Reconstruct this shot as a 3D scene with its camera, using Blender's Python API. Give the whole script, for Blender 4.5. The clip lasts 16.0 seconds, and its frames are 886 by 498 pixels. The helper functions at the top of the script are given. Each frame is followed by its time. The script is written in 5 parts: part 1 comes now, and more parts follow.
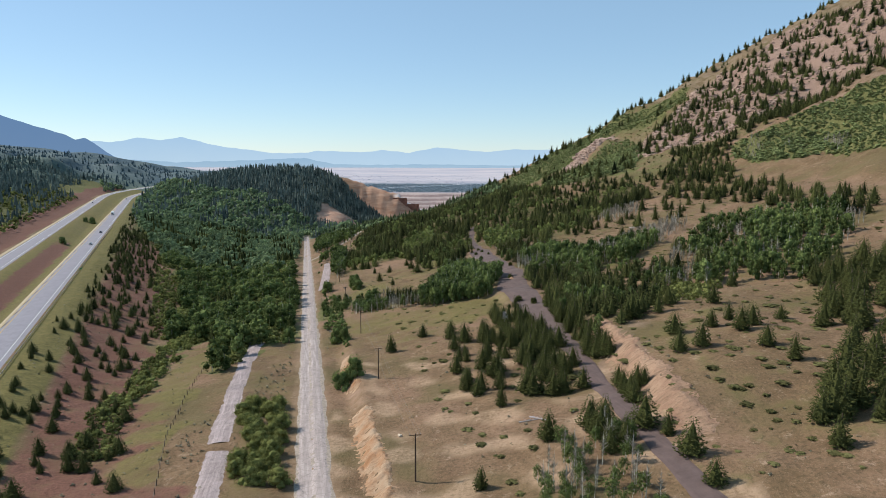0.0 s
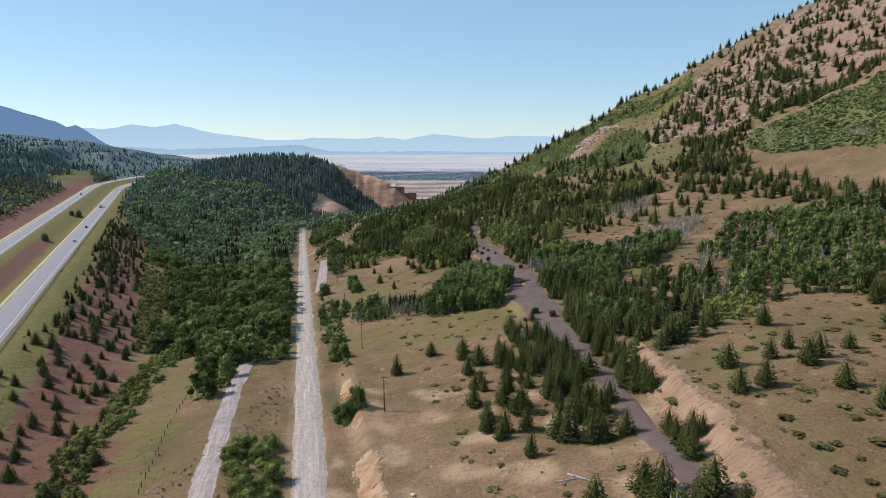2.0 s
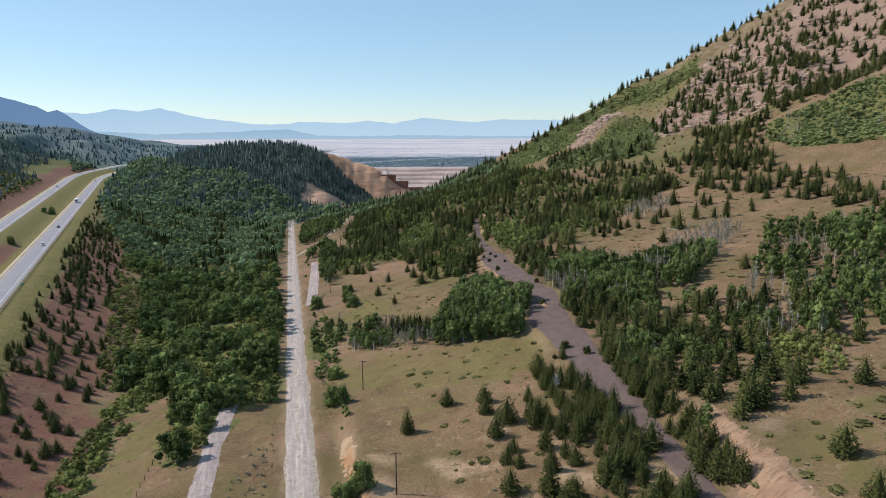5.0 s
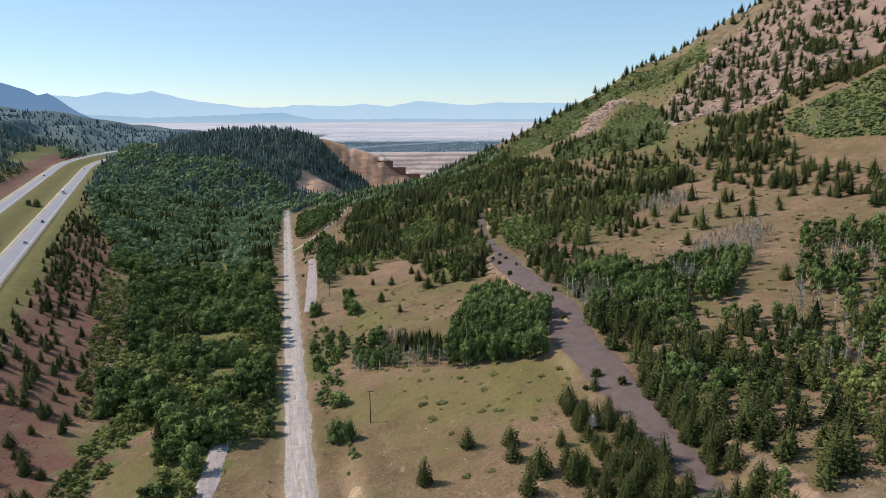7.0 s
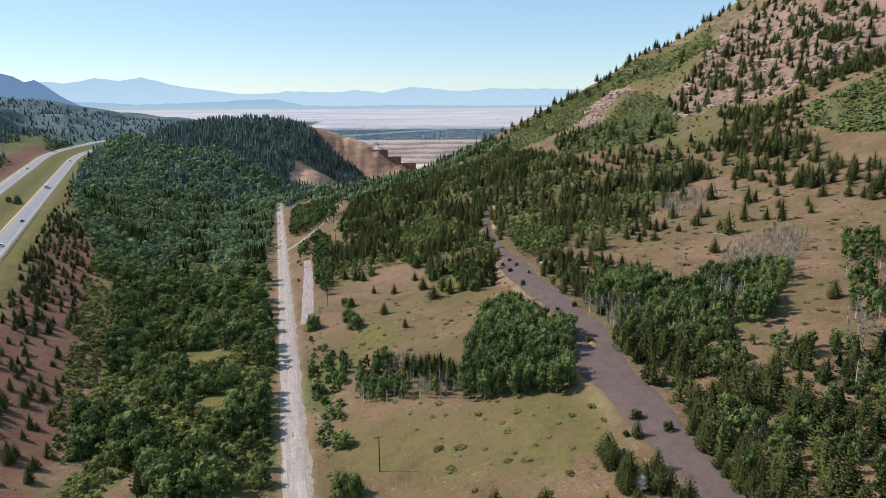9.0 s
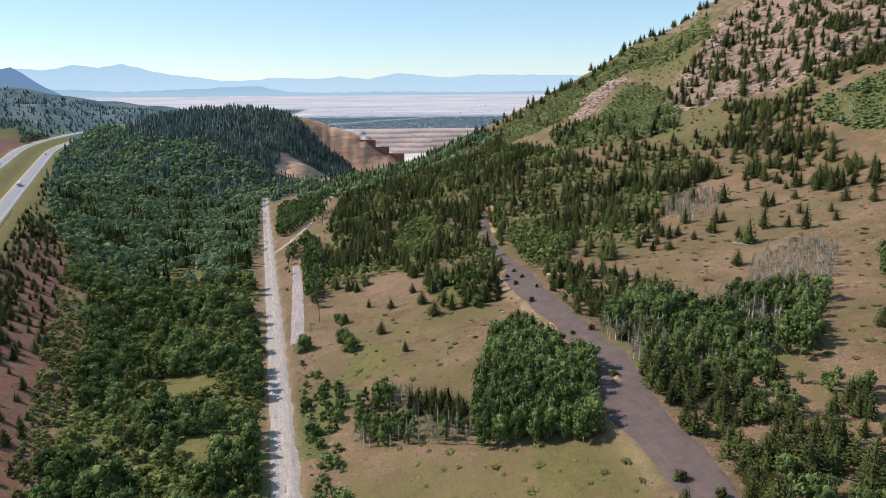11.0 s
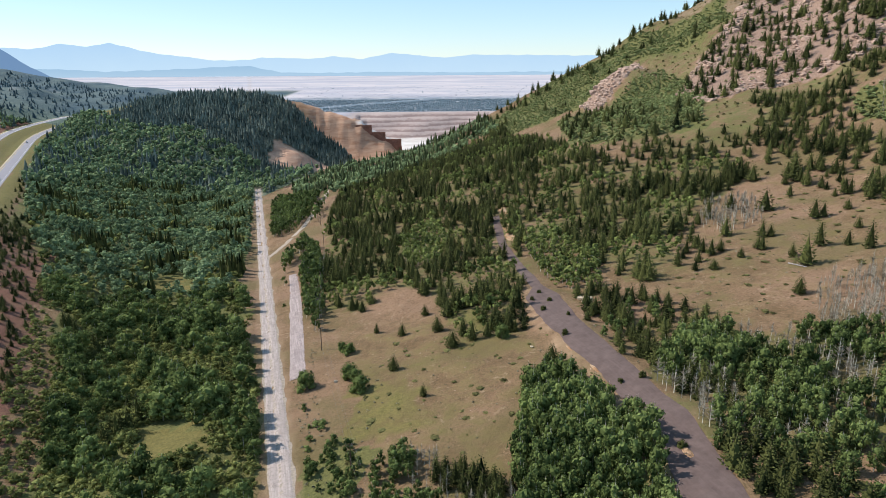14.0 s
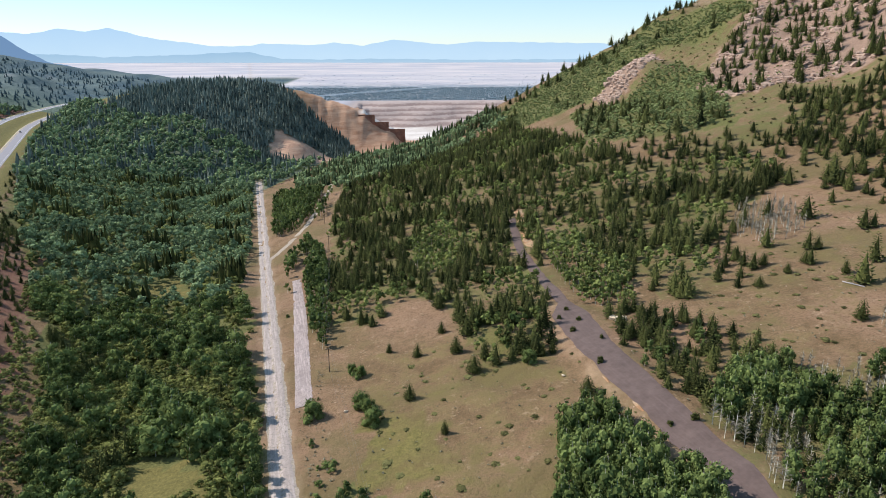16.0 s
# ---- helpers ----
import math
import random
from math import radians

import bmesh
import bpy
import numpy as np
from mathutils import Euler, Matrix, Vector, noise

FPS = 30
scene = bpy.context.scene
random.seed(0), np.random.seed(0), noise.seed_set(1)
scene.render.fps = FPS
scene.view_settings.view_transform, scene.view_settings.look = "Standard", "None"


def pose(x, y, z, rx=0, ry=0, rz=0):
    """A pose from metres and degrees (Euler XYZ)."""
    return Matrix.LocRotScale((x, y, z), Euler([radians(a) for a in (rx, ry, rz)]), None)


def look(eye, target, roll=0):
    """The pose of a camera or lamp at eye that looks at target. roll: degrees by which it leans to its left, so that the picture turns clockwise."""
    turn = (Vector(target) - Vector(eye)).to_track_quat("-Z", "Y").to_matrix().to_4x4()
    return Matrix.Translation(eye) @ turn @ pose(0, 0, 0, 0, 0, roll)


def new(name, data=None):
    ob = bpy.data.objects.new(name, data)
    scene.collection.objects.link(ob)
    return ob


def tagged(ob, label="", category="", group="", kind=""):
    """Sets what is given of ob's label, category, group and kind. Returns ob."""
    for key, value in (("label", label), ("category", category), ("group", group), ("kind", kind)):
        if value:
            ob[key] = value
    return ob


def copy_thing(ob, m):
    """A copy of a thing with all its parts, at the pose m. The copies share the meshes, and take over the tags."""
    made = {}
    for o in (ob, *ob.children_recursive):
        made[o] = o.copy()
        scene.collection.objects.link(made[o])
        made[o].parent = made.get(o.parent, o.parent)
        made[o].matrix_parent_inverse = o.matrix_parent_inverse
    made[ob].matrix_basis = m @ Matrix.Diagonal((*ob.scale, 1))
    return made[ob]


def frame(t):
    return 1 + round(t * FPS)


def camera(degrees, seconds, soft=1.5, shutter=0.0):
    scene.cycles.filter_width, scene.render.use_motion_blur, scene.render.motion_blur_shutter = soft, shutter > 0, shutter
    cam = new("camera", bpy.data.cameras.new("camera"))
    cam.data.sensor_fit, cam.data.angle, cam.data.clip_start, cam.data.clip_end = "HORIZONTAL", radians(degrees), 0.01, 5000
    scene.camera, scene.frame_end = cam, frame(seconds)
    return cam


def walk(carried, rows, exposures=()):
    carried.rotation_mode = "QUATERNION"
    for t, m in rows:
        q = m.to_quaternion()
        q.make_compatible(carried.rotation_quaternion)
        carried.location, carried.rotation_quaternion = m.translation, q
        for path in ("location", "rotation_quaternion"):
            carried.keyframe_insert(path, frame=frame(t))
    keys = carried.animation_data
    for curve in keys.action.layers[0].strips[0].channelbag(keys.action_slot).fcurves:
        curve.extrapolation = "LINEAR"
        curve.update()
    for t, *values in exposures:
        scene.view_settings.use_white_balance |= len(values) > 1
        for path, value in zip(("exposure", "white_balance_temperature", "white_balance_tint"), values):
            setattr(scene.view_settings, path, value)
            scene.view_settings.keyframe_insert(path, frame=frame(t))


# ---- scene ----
cam = camera(66.5, 16.0, soft=0.75)
PATH = [
    (0, (14.843, -75.968, 56.293), (14.815, -73.987, 56.022), 0.1),
    (0.5, (13.596, -69.745, 57.101), (13.571, -67.765, 56.821), 0.1),
    (1, (12.332, -63.742, 58.12), (12.311, -61.764, 57.83), 0.0),
    (1.5, (11.3, -57.685, 59.223), (11.28, -55.708, 58.922), -0.0),
    (2, (9.967, -51.733, 60.284), (9.951, -49.757, 59.973), -0.0),
    (2.5, (8.762, -45.601, 61.335), (8.75, -43.627, 61.014), -0.0),
    (3, (7.441, -39.54, 62.501), (7.435, -37.568, 62.171), -0.1),
    (3.5, (6.007, -33.459, 63.662), (6.008, -31.488, 63.322), -0.1),
    (4, (4.948, -27.426, 64.744), (4.951, -25.457, 64.394), -0.2),
    (4.2, (4.477, -25.081, 64.951), (4.483, -23.112, 64.603), -0.2),
    (6.3, (-1.101, -1.139, 70.817), (-1.081, 0.821, 70.421), -0.2),
    (6.5, (-1.655, 1.239, 71.02), (-1.634, 3.198, 70.62), -0.2),
    (7, (-3.059, 7.399, 71.95), (-3.03, 9.357, 71.541), -0.2),
    (7.5, (-4.303, 13.592, 72.964), (-4.267, 15.548, 72.545), -0.3),
    (8, (-5.493, 19.79, 74.114), (-5.454, 21.743, 73.685), -0.3),
    (8.5, (-7.042, 25.829, 75.296), (-6.999, 27.779, 74.857), -0.4),
    (9, (-8.549, 31.808, 76.336), (-8.501, 33.756, 75.887), -0.3),
    (9.2, (-9.162, 34.285, 76.557), (-9.112, 36.232, 76.105), -0.4),
    (11.5, (-15.02, 61.619, 83.334), (-14.923, 63.553, 82.835), -0.4),
    (12, (-16.462, 67.603, 84.324), (-16.358, 69.535, 83.816), -0.4),
    (12.5, (-17.806, 73.603, 85.473), (-17.699, 75.532, 84.957), -0.3),
    (13, (-18.853, 79.534, 86.631), (-18.746, 81.461, 86.106), -0.3),
    (13.5, (-20.21, 85.708, 87.722), (-20.103, 87.632, 87.187), -0.3),
    (14, (-21.324, 91.839, 88.639), (-21.218, 93.761, 88.094), -0.3),
    (14.5, (-22.384, 97.891, 89.419), (-22.28, 99.81, 88.865), -0.3),
    (15, (-23.733, 104.034, 90.23), (-23.63, 105.951, 89.667), -0.2),
    (15.5, (-25.201, 110.162, 90.832), (-25.097, 112.076, 90.26), -0.2),
    (16, (-26.844, 116.426, 91.381), (-26.739, 118.337, 90.801), -0.0),
]
walk(cam, [(t, look(e, q, r)) for t, e, q, r in PATH], exposures=[(0, 0.07), (7, 0.12), (16, 0.33)])

# ---- daylight ----
SUN_AZ, SUN_EL = radians(-72), radians(40)  # azimuth from +y towards +x
world = bpy.data.worlds.new("sky")
scene.world = world
world.use_nodes = True
wt = world.node_tree
wt.nodes.clear()
sky = wt.nodes.new("ShaderNodeTexSky")
sky.sky_type, sky.sun_disc = "NISHITA", False
sky.sun_elevation, sky.sun_rotation = SUN_EL, SUN_AZ
sky.altitude, sky.air_density, sky.dust_density, sky.ozone_density = 1900, 1.0, 0.1, 2.2
wb = wt.nodes.new("ShaderNodeBackground")
wb.inputs["Strength"].default_value = 0.118
wo = wt.nodes.new("ShaderNodeOutputWorld")
haze = wt.nodes.new("ShaderNodeMix")  # thin even haze under the clear blue
haze.data_type = "RGBA"
haze.inputs[0].default_value = 0.4
haze.inputs[7].default_value = (3.5, 5.7, 7.5, 1)
wt.links.new(sky.outputs[0], haze.inputs[6])
wt.links.new(haze.outputs[2], wb.inputs[0])
wt.links.new(wb.outputs[0], wo.inputs[0])
sun_data = bpy.data.lights.new("sun", "SUN")
sun_data.energy, sun_data.angle, sun_data.color = 5.0, radians(0.53), (1.0, 0.93, 0.84)
sun = new("sun", sun_data)
sun_from = Vector((math.sin(SUN_AZ) * math.cos(SUN_EL), math.cos(SUN_AZ) * math.cos(SUN_EL), math.sin(SUN_EL)))
sun.matrix_world = look(sun_from * 500, (0, 0, 0))


# ---- materials ----
class Nodes:
    """A small helper that builds a node material."""

    def __init__(self, name):
        self.material = bpy.data.materials.new(name)
        self.material.use_nodes = True
        self.tree = self.material.node_tree
        self.tree.nodes.clear()
        self.coord = None

    def add(self, kind, inputs=None, **settings):
        n = self.tree.nodes.new(kind)
        for key, value in settings.items():
            setattr(n, key, value)
        for key, value in (inputs or {}).items():
            socket = n.inputs[key]
            if isinstance(value, bpy.types.NodeSocket):
                self.tree.links.new(value, socket)
            else:
                socket.default_value = value
        return n

    def place(self):
        if not self.coord:
            self.coord = self.add("ShaderNodeNewGeometry").outputs["Position"]
        return self.coord

    def noise(self, scale, detail=4, rough=0.6, stretch=None):
        p = self.place()
        if stretch:
            p = self.add("ShaderNodeMapping", {"Vector": p, "Scale": stretch}).outputs[0]
        return self.add("ShaderNodeTexNoise", {"Vector": p, "Scale": scale, "Detail": detail, "Roughness": rough}).outputs["Fac"]

    def ramp(self, value, lo, hi):
        return self.add("ShaderNodeMapRange", {"Value": value, "From Min": lo, "From Max": hi}).outputs[0]

    def mix(self, fac, a, b):
        n = self.add("ShaderNodeMix", data_type="RGBA")
        for socket, value in ((n.inputs[0], fac), (n.inputs[6], a), (n.inputs[7], b)):
            if isinstance(value, bpy.types.NodeSocket):
                self.tree.links.new(value, socket)
            elif isinstance(value, tuple):
                socket.default_value = (*value, 1) if len(value) == 3 else value
            else:
                socket.default_value = value
        return n.outputs[2]

    def math(self, op, a, b=0.5):
        n = self.add("ShaderNodeMath", operation=op)
        for socket, value in ((n.inputs[0], a), (n.inputs[1], b)):
            if isinstance(value, bpy.types.NodeSocket):
                self.tree.links.new(value, socket)
            else:
                socket.default_value = value
        return n.outputs[0]

    def attr(self, name):
        n = self.add("ShaderNodeAttribute", attribute_name=name)
        s = self.add("ShaderNodeSeparateColor", {"Color": n.outputs["Color"]})
        return s.outputs[0], s.outputs[1], s.outputs[2]

    def bump(self, value, strength, distance):
        return self.add("ShaderNodeBump", {"Height": value, "Strength": strength, "Distance": distance}).outputs[0]

    def finish(self, colour, rough=0.9, metal=0.0, normal=None, spec=0.3):
        p = self.add("ShaderNodeBsdfPrincipled", {"Base Color": colour if isinstance(colour, bpy.types.NodeSocket) else (*colour, 1),
                                                  "Roughness": rough, "Metallic": metal, "Specular IOR Level": spec})
        if normal:
            self.tree.links.new(normal, p.inputs["Normal"])
        o = self.add("ShaderNodeOutputMaterial", {"Surface": p.outputs[0]})
        return self.material


def plain(name, colour, rough=0.7, metal=0.0, vary=0.15, scale=3.0):
    """A surface of one colour with mottling and slight relief."""
    n = Nodes(name)
    f = n.noise(scale, 5)
    c = n.mix(n.ramp(f, 0.3, 0.7), tuple(v * (1 - vary) for v in colour), tuple(min(1, v * (1 + vary)) for v in colour))
    return n.finish(c, rough, metal, n.bump(f, 0.3, 0.02))


def ground_material():
    n = Nodes("hillside_ground")
    big, mid, fine = n.noise(0.018, 5), n.noise(0.12, 6, 0.65), n.noise(1.3, 5, 0.7)
    red, green, pink = n.attr("cover")
    mine, floor, far = n.attr("cover_far")
    tuft = n.noise(0.45, 6, 0.75)
    dry = n.mix(n.ramp(mid, 0.35, 0.65), (0.130, 0.083, 0.044), (0.213, 0.138, 0.080))
    dry = n.mix(n.math("MULTIPLY", n.ramp(big, 0.46, 0.6), 0.6), dry, (0.265, 0.160, 0.108))
    dry = n.mix(n.math("MULTIPLY", n.ramp(tuft, 0.5, 0.68), 0.5), dry, (0.072, 0.055, 0.026))
    dry = n.mix(n.math("MULTIPLY", n.ramp(n.noise(0.3, 6, 0.85), 0.57, 0.66), 0.6), dry, (0.42, 0.30, 0.215))
    speck = n.noise(3.2, 4, 0.75)
    dry = n.mix(n.math("MULTIPLY", n.ramp(fine, 0.47, 0.64), 0.5), dry, (0.056, 0.044, 0.021))
    dry = n.mix(n.math("MULTIPLY", n.ramp(speck, 0.55, 0.68), 0.42), dry, (0.33, 0.235, 0.155))
    dry = n.mix(n.math("MULTIPLY", n.ramp(n.noise(0.03, 4), 0.49, 0.6), 0.62), dry, (0.104, 0.088, 0.036))
    grass = n.mix(n.ramp(fine, 0.3, 0.7), (0.066, 0.070, 0.025), (0.158, 0.152, 0.056))
    blot = n.math("MULTIPLY", n.math("SUBTRACT", mid, 0.5), 1.1)
    c = n.mix(n.ramp(n.math("ADD", green, blot), 0.35, 0.65), dry, grass)
    wood, olive, pale = n.attr("cover_wood")
    turf = n.mix(n.ramp(n.math("ADD", n.math("MULTIPLY", fine, 0.5), n.math("MULTIPLY", tuft, 0.5)), 0.38, 0.62), (0.088, 0.080, 0.026), (0.180, 0.150, 0.054))
    c = n.mix(n.ramp(n.math("ADD", olive, n.math("MULTIPLY", blot, 0.8)), 0.3, 0.7), c, turf)
    soil = n.mix(n.ramp(fine, 0.3, 0.7), (0.100, 0.047, 0.034), (0.195, 0.098, 0.070))
    c = n.mix(n.ramp(n.math("ADD", red, blot), 0.35, 0.65), c, soil)
    stone = n.mix(n.ramp(fine, 0.3, 0.72), (0.135, 0.088, 0.068), (0.36, 0.245, 0.188))
    c = n.mix(n.ramp(n.math("ADD", pink, blot), 0.35, 0.65), c, stone)
    tan = n.mix(n.ramp(n.noise(0.03, 6, 0.7, (1, 1, 6)), 0.35, 0.65), (0.36, 0.19, 0.12), (0.53, 0.34, 0.235))
    level = n.add("ShaderNodeSeparateXYZ", {"Vector": n.place()}).outputs[2]
    shelf = n.math("FRACT", n.math("MULTIPLY", n.math("ADD", level, n.math("MULTIPLY", mid, 3.0)), 0.111), 0)
    grey = n.mix(n.ramp(n.math("ADD", shelf, n.math("MULTIPLY", n.math("SUBTRACT", n.noise(0.05, 5, 0.7), 0.5), 1.6)), 0.3, 0.7), (0.245, 0.180, 0.168), (0.385, 0.310, 0.290))
    north = n.add("ShaderNodeSeparateXYZ", {"Vector": n.place()}).outputs[1]
    tan = n.mix(n.ramp(north, 1600, 1660), tan, grey)
    c = n.mix(mine, c, tan)
    c = n.mix(floor, c, n.mix(n.ramp(n.noise(0.02, 5), 0.35, 0.65), (0.46, 0.40, 0.37), (0.66, 0.62, 0.60)))
    # Dry plain paled towards lilac-blue: the haze over it is put into the colour.
    hazed_plain = n.mix(n.ramp(n.noise(0.004, 6, 0.65, (0.5, 1.6, 1)), 0.4, 0.62), (0.37, 0.36, 0.41), (0.52, 0.47, 0.48))
    hazed_plain = n.mix(n.math("MULTIPLY", n.ramp(n.noise(0.008, 6, 0.7, (0.4, 2, 1)), 0.54, 0.64), 0.7), hazed_plain, (0.27, 0.32, 0.40))
    c = n.mix(far, c, hazed_plain)
    # Woodland floor with the blue-grey of distance haze put into its green.
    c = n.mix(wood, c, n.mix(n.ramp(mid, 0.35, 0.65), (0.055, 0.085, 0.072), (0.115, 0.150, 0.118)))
    # Long far ridge: blue distance haze is painted into the ground colour.
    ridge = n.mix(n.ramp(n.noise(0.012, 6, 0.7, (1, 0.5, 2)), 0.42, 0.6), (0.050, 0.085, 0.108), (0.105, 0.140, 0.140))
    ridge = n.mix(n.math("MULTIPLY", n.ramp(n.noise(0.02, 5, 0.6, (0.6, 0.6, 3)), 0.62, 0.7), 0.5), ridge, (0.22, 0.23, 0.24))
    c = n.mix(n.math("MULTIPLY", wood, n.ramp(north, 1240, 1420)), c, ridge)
    # Tree belt round the town, blued in its colour by painted haze.
    hazed_belt = n.mix(n.ramp(n.noise(0.05, 5, 0.7), 0.4, 0.62), (0.095, 0.145, 0.190), (0.20, 0.235, 0.275))
    c = n.mix(n.math("MULTIPLY", far, n.math("MULTIPLY", n.ramp(north, 1890, 1905), n.ramp(n.math("ADD", north, n.math("MULTIPLY", big, 400.0)), 2740, 2540))), c, hazed_belt)
    c = n.mix(n.math("MULTIPLY", pale, n.ramp(n.math("ADD", n.math("MULTIPLY", mid, 0.5), n.math("MULTIPLY", fine, 0.6)), 0.42, 0.6)), c, (0.38, 0.265, 0.175))
    return n.finish(c, 0.95, 0, n.bump(n.math("ADD", fine, n.math("MULTIPLY", mid, 3.0)), 0.75, 0.4), 0.15)


def asphalt(name, dark, light, worn):
    n = Nodes(name)
    grain, stain = n.noise(14.0, 4, 0.7), n.noise(0.35, 6, 0.7)
    along = n.add("ShaderNodeMapping", {"Vector": n.place(), "Rotation": (0, 0, -0.215)}).outputs[0]
    turned = n.add("ShaderNodeMapping", {"Vector": along, "Scale": (1.6, 0.06, 1)}).outputs[0]
    streak = n.add("ShaderNodeTexNoise", {"Vector": turned, "Scale": 1.0, "Detail": 5, "Roughness": 0.65}).outputs["Fac"]
    c = n.mix(n.ramp(stain, 0.25, 0.75), dark, light)
    c = n.mix(n.math("MULTIPLY", n.ramp(streak, 0.46, 0.7), worn * 0.7), c, tuple(min(1, v * 1.4) for v in light))
    v = n.add("ShaderNodeTexVoronoi", {"Vector": n.place(), "Scale": 0.45}, feature="DISTANCE_TO_EDGE").outputs["Distance"]
    crack = n.math("MULTIPLY", n.ramp(v, 0.05, 0.0), worn)
    c = n.mix(n.math("MULTIPLY", crack, 0.35), c, (0.10, 0.085, 0.075))
    c = n.mix(n.math("MULTIPLY", n.ramp(n.noise(0.9, 5, 0.75), 0.58, 0.68), worn * 0.8), c, (0.13, 0.115, 0.10))
    return n.finish(c, 0.9, 0, n.bump(grain, 0.4, 0.02), 0.25)


def leaf_material(name, dark, light, through_light=0.25):
    n = Nodes(name)
    isle = n.add("ShaderNodeNewGeometry").outputs["Random Per Island"]
    tint = n.add("ShaderNodeAttribute", attribute_name="tint").outputs["Fac"]
    f = n.math("ADD", n.math("MULTIPLY", isle, 0.62), n.math("MULTIPLY", tint, 0.55))
    c = n.mix(n.math("SUBTRACT", f, 0.08), tuple(v * 0.72 for v in dark), tuple(v * 1.22 for v in light))
    d = n.add("ShaderNodeBsdfPrincipled", {"Base Color": c, "Roughness": 0.85, "Specular IOR Level": 0.04})
    t = n.add("ShaderNodeBsdfTranslucent", {"Color": c})
    m = n.add("ShaderNodeMixShader", {"Fac": through_light, 1: d.outputs[0], 2: t.outputs[0]})
    n.add("ShaderNodeOutputMaterial", {"Surface": m.outputs[0]})
    return n.material


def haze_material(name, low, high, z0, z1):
    """Far blue ranges: a backdrop that glows, with air haze painted into its colour."""
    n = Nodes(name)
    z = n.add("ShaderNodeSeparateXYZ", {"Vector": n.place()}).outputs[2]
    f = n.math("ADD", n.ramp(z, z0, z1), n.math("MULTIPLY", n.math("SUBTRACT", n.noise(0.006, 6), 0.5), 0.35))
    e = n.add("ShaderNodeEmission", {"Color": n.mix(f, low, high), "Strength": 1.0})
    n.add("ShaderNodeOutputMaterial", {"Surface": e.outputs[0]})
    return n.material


GROUND = ground_material()
OLD_ASPHALT = asphalt("weathered_asphalt", (0.258, 0.212, 0.196), (0.380, 0.322, 0.300), 0.9)
LANE_ASPHALT = asphalt("broken_asphalt", (0.195, 0.155, 0.150), (0.335, 0.278, 0.272), 1.0)
HIGHWAY = asphalt("highway_asphalt", (0.195, 0.185, 0.210), (0.275, 0.265, 0.295), 0.2)
TRACK_DIRT = asphalt("dark_gravel", (0.076, 0.053, 0.049), (0.135, 0.096, 0.088), 0.3)


def bank_soil(name, pale, warm, dark):
    """Bare soil with runnels down the slope."""
    n = Nodes(name)
    runnel = n.noise(0.9, 6, 0.7, (0.45, 1.6, 0.3))
    patch, fine = n.noise(0.16, 5, 0.65), n.noise(3.5, 5, 0.75)
    c = n.mix(n.ramp(patch, 0.38, 0.62), warm, pale)
    c = n.mix(n.math("MULTIPLY", n.ramp(runnel, 0.5, 0.64), 0.75), c, dark)
    c = n.mix(n.math("MULTIPLY", n.ramp(fine, 0.55, 0.68), 0.5), c, tuple(v * 0.55 for v in dark))
    return n.finish(c, 0.95, 0, n.bump(n.math("ADD", fine, n.math("MULTIPLY", runnel, 2.0)), 0.8, 0.3), 0.1)


CREAM_SOIL = bank_soil("cream_bank_soil", (0.43, 0.315, 0.215), (0.36, 0.195, 0.105), (0.25, 0.155, 0.09))
PINK_SOIL = bank_soil("pink_bank_soil", (0.37, 0.245, 0.165), (0.29, 0.175, 0.118), (0.18, 0.122, 0.078))
GRAVEL = plain("pale_gravel", (0.30, 0.25, 0.205), 0.95, 0, 0.35, 1.2)
SHOULDER = plain("yellow_gravel", (0.40, 0.33, 0.21), 0.95, 0, 0.25, 1.0)
WHITE_PAINT = plain("white_road_paint", (0.72, 0.72, 0.70), 0.7)
YELLOW_PAINT = plain("yellow_road_paint", (0.62, 0.42, 0.10), 0.7)
BARK = plain("grey_brown_bark", (0.14, 0.105, 0.08), 0.95, 0, 0.4, 6)
PALE_BARK = plain("pale_aspen_bark", (0.48, 0.46, 0.40), 0.9, 0, 0.3, 5)
DEAD_WOOD = plain("silver_dead_wood", (0.38, 0.36, 0.36), 0.9, 0, 0.3, 5)
PINE = leaf_material("pine_needles", (0.014, 0.021, 0.008), (0.090, 0.097, 0.032), 0.1)
# Distant conifers: needle colour lifted and blued to carry the haze.
SPRUCE_FAR = leaf_material("hazed_dark_needles", (0.052, 0.075, 0.070), (0.170, 0.205, 0.178), 0.08)
ASPEN = leaf_material("aspen_leaves", (0.036, 0.058, 0.018), (0.160, 0.202, 0.068), 0.22)
WILLOW = leaf_material("willow_leaves", (0.070, 0.084, 0.026), (0.245, 0.258, 0.086), 0.28)
# Distant broadleaf: haze painted in as a paler, bluer green.
HILL_LEAF = leaf_material("hazed_hill_leaves", (0.080, 0.120, 0.066), (0.230, 0.300, 0.155), 0.2)
SLOPE_PINE = leaf_material("slope_needles", (0.028, 0.044, 0.020), (0.125, 0.150, 0.068), 0.1)
FLANK = leaf_material("flank_leaves", (0.135, 0.162, 0.066), (0.225, 0.262, 0.112), 0.22)
# Lighter distant thickets, the same haze mixed into the leaf colour.
HILL_LIGHT = leaf_material("hazed_pale_hill_leaves", (0.105, 0.150, 0.078), (0.255, 0.325, 0.160), 0.2)
LIME = leaf_material("light_green_leaves", (0.072, 0.100, 0.030), (0.215, 0.245, 0.080), 0.2)
GREY_TWIG = leaf_material("bare_twigs", (0.20, 0.17, 0.13), (0.36, 0.32, 0.26), 0.05)
JUNIPER = leaf_material("juniper_needles", (0.062, 0.060, 0.024), (0.150, 0.142, 0.058), 0.1)
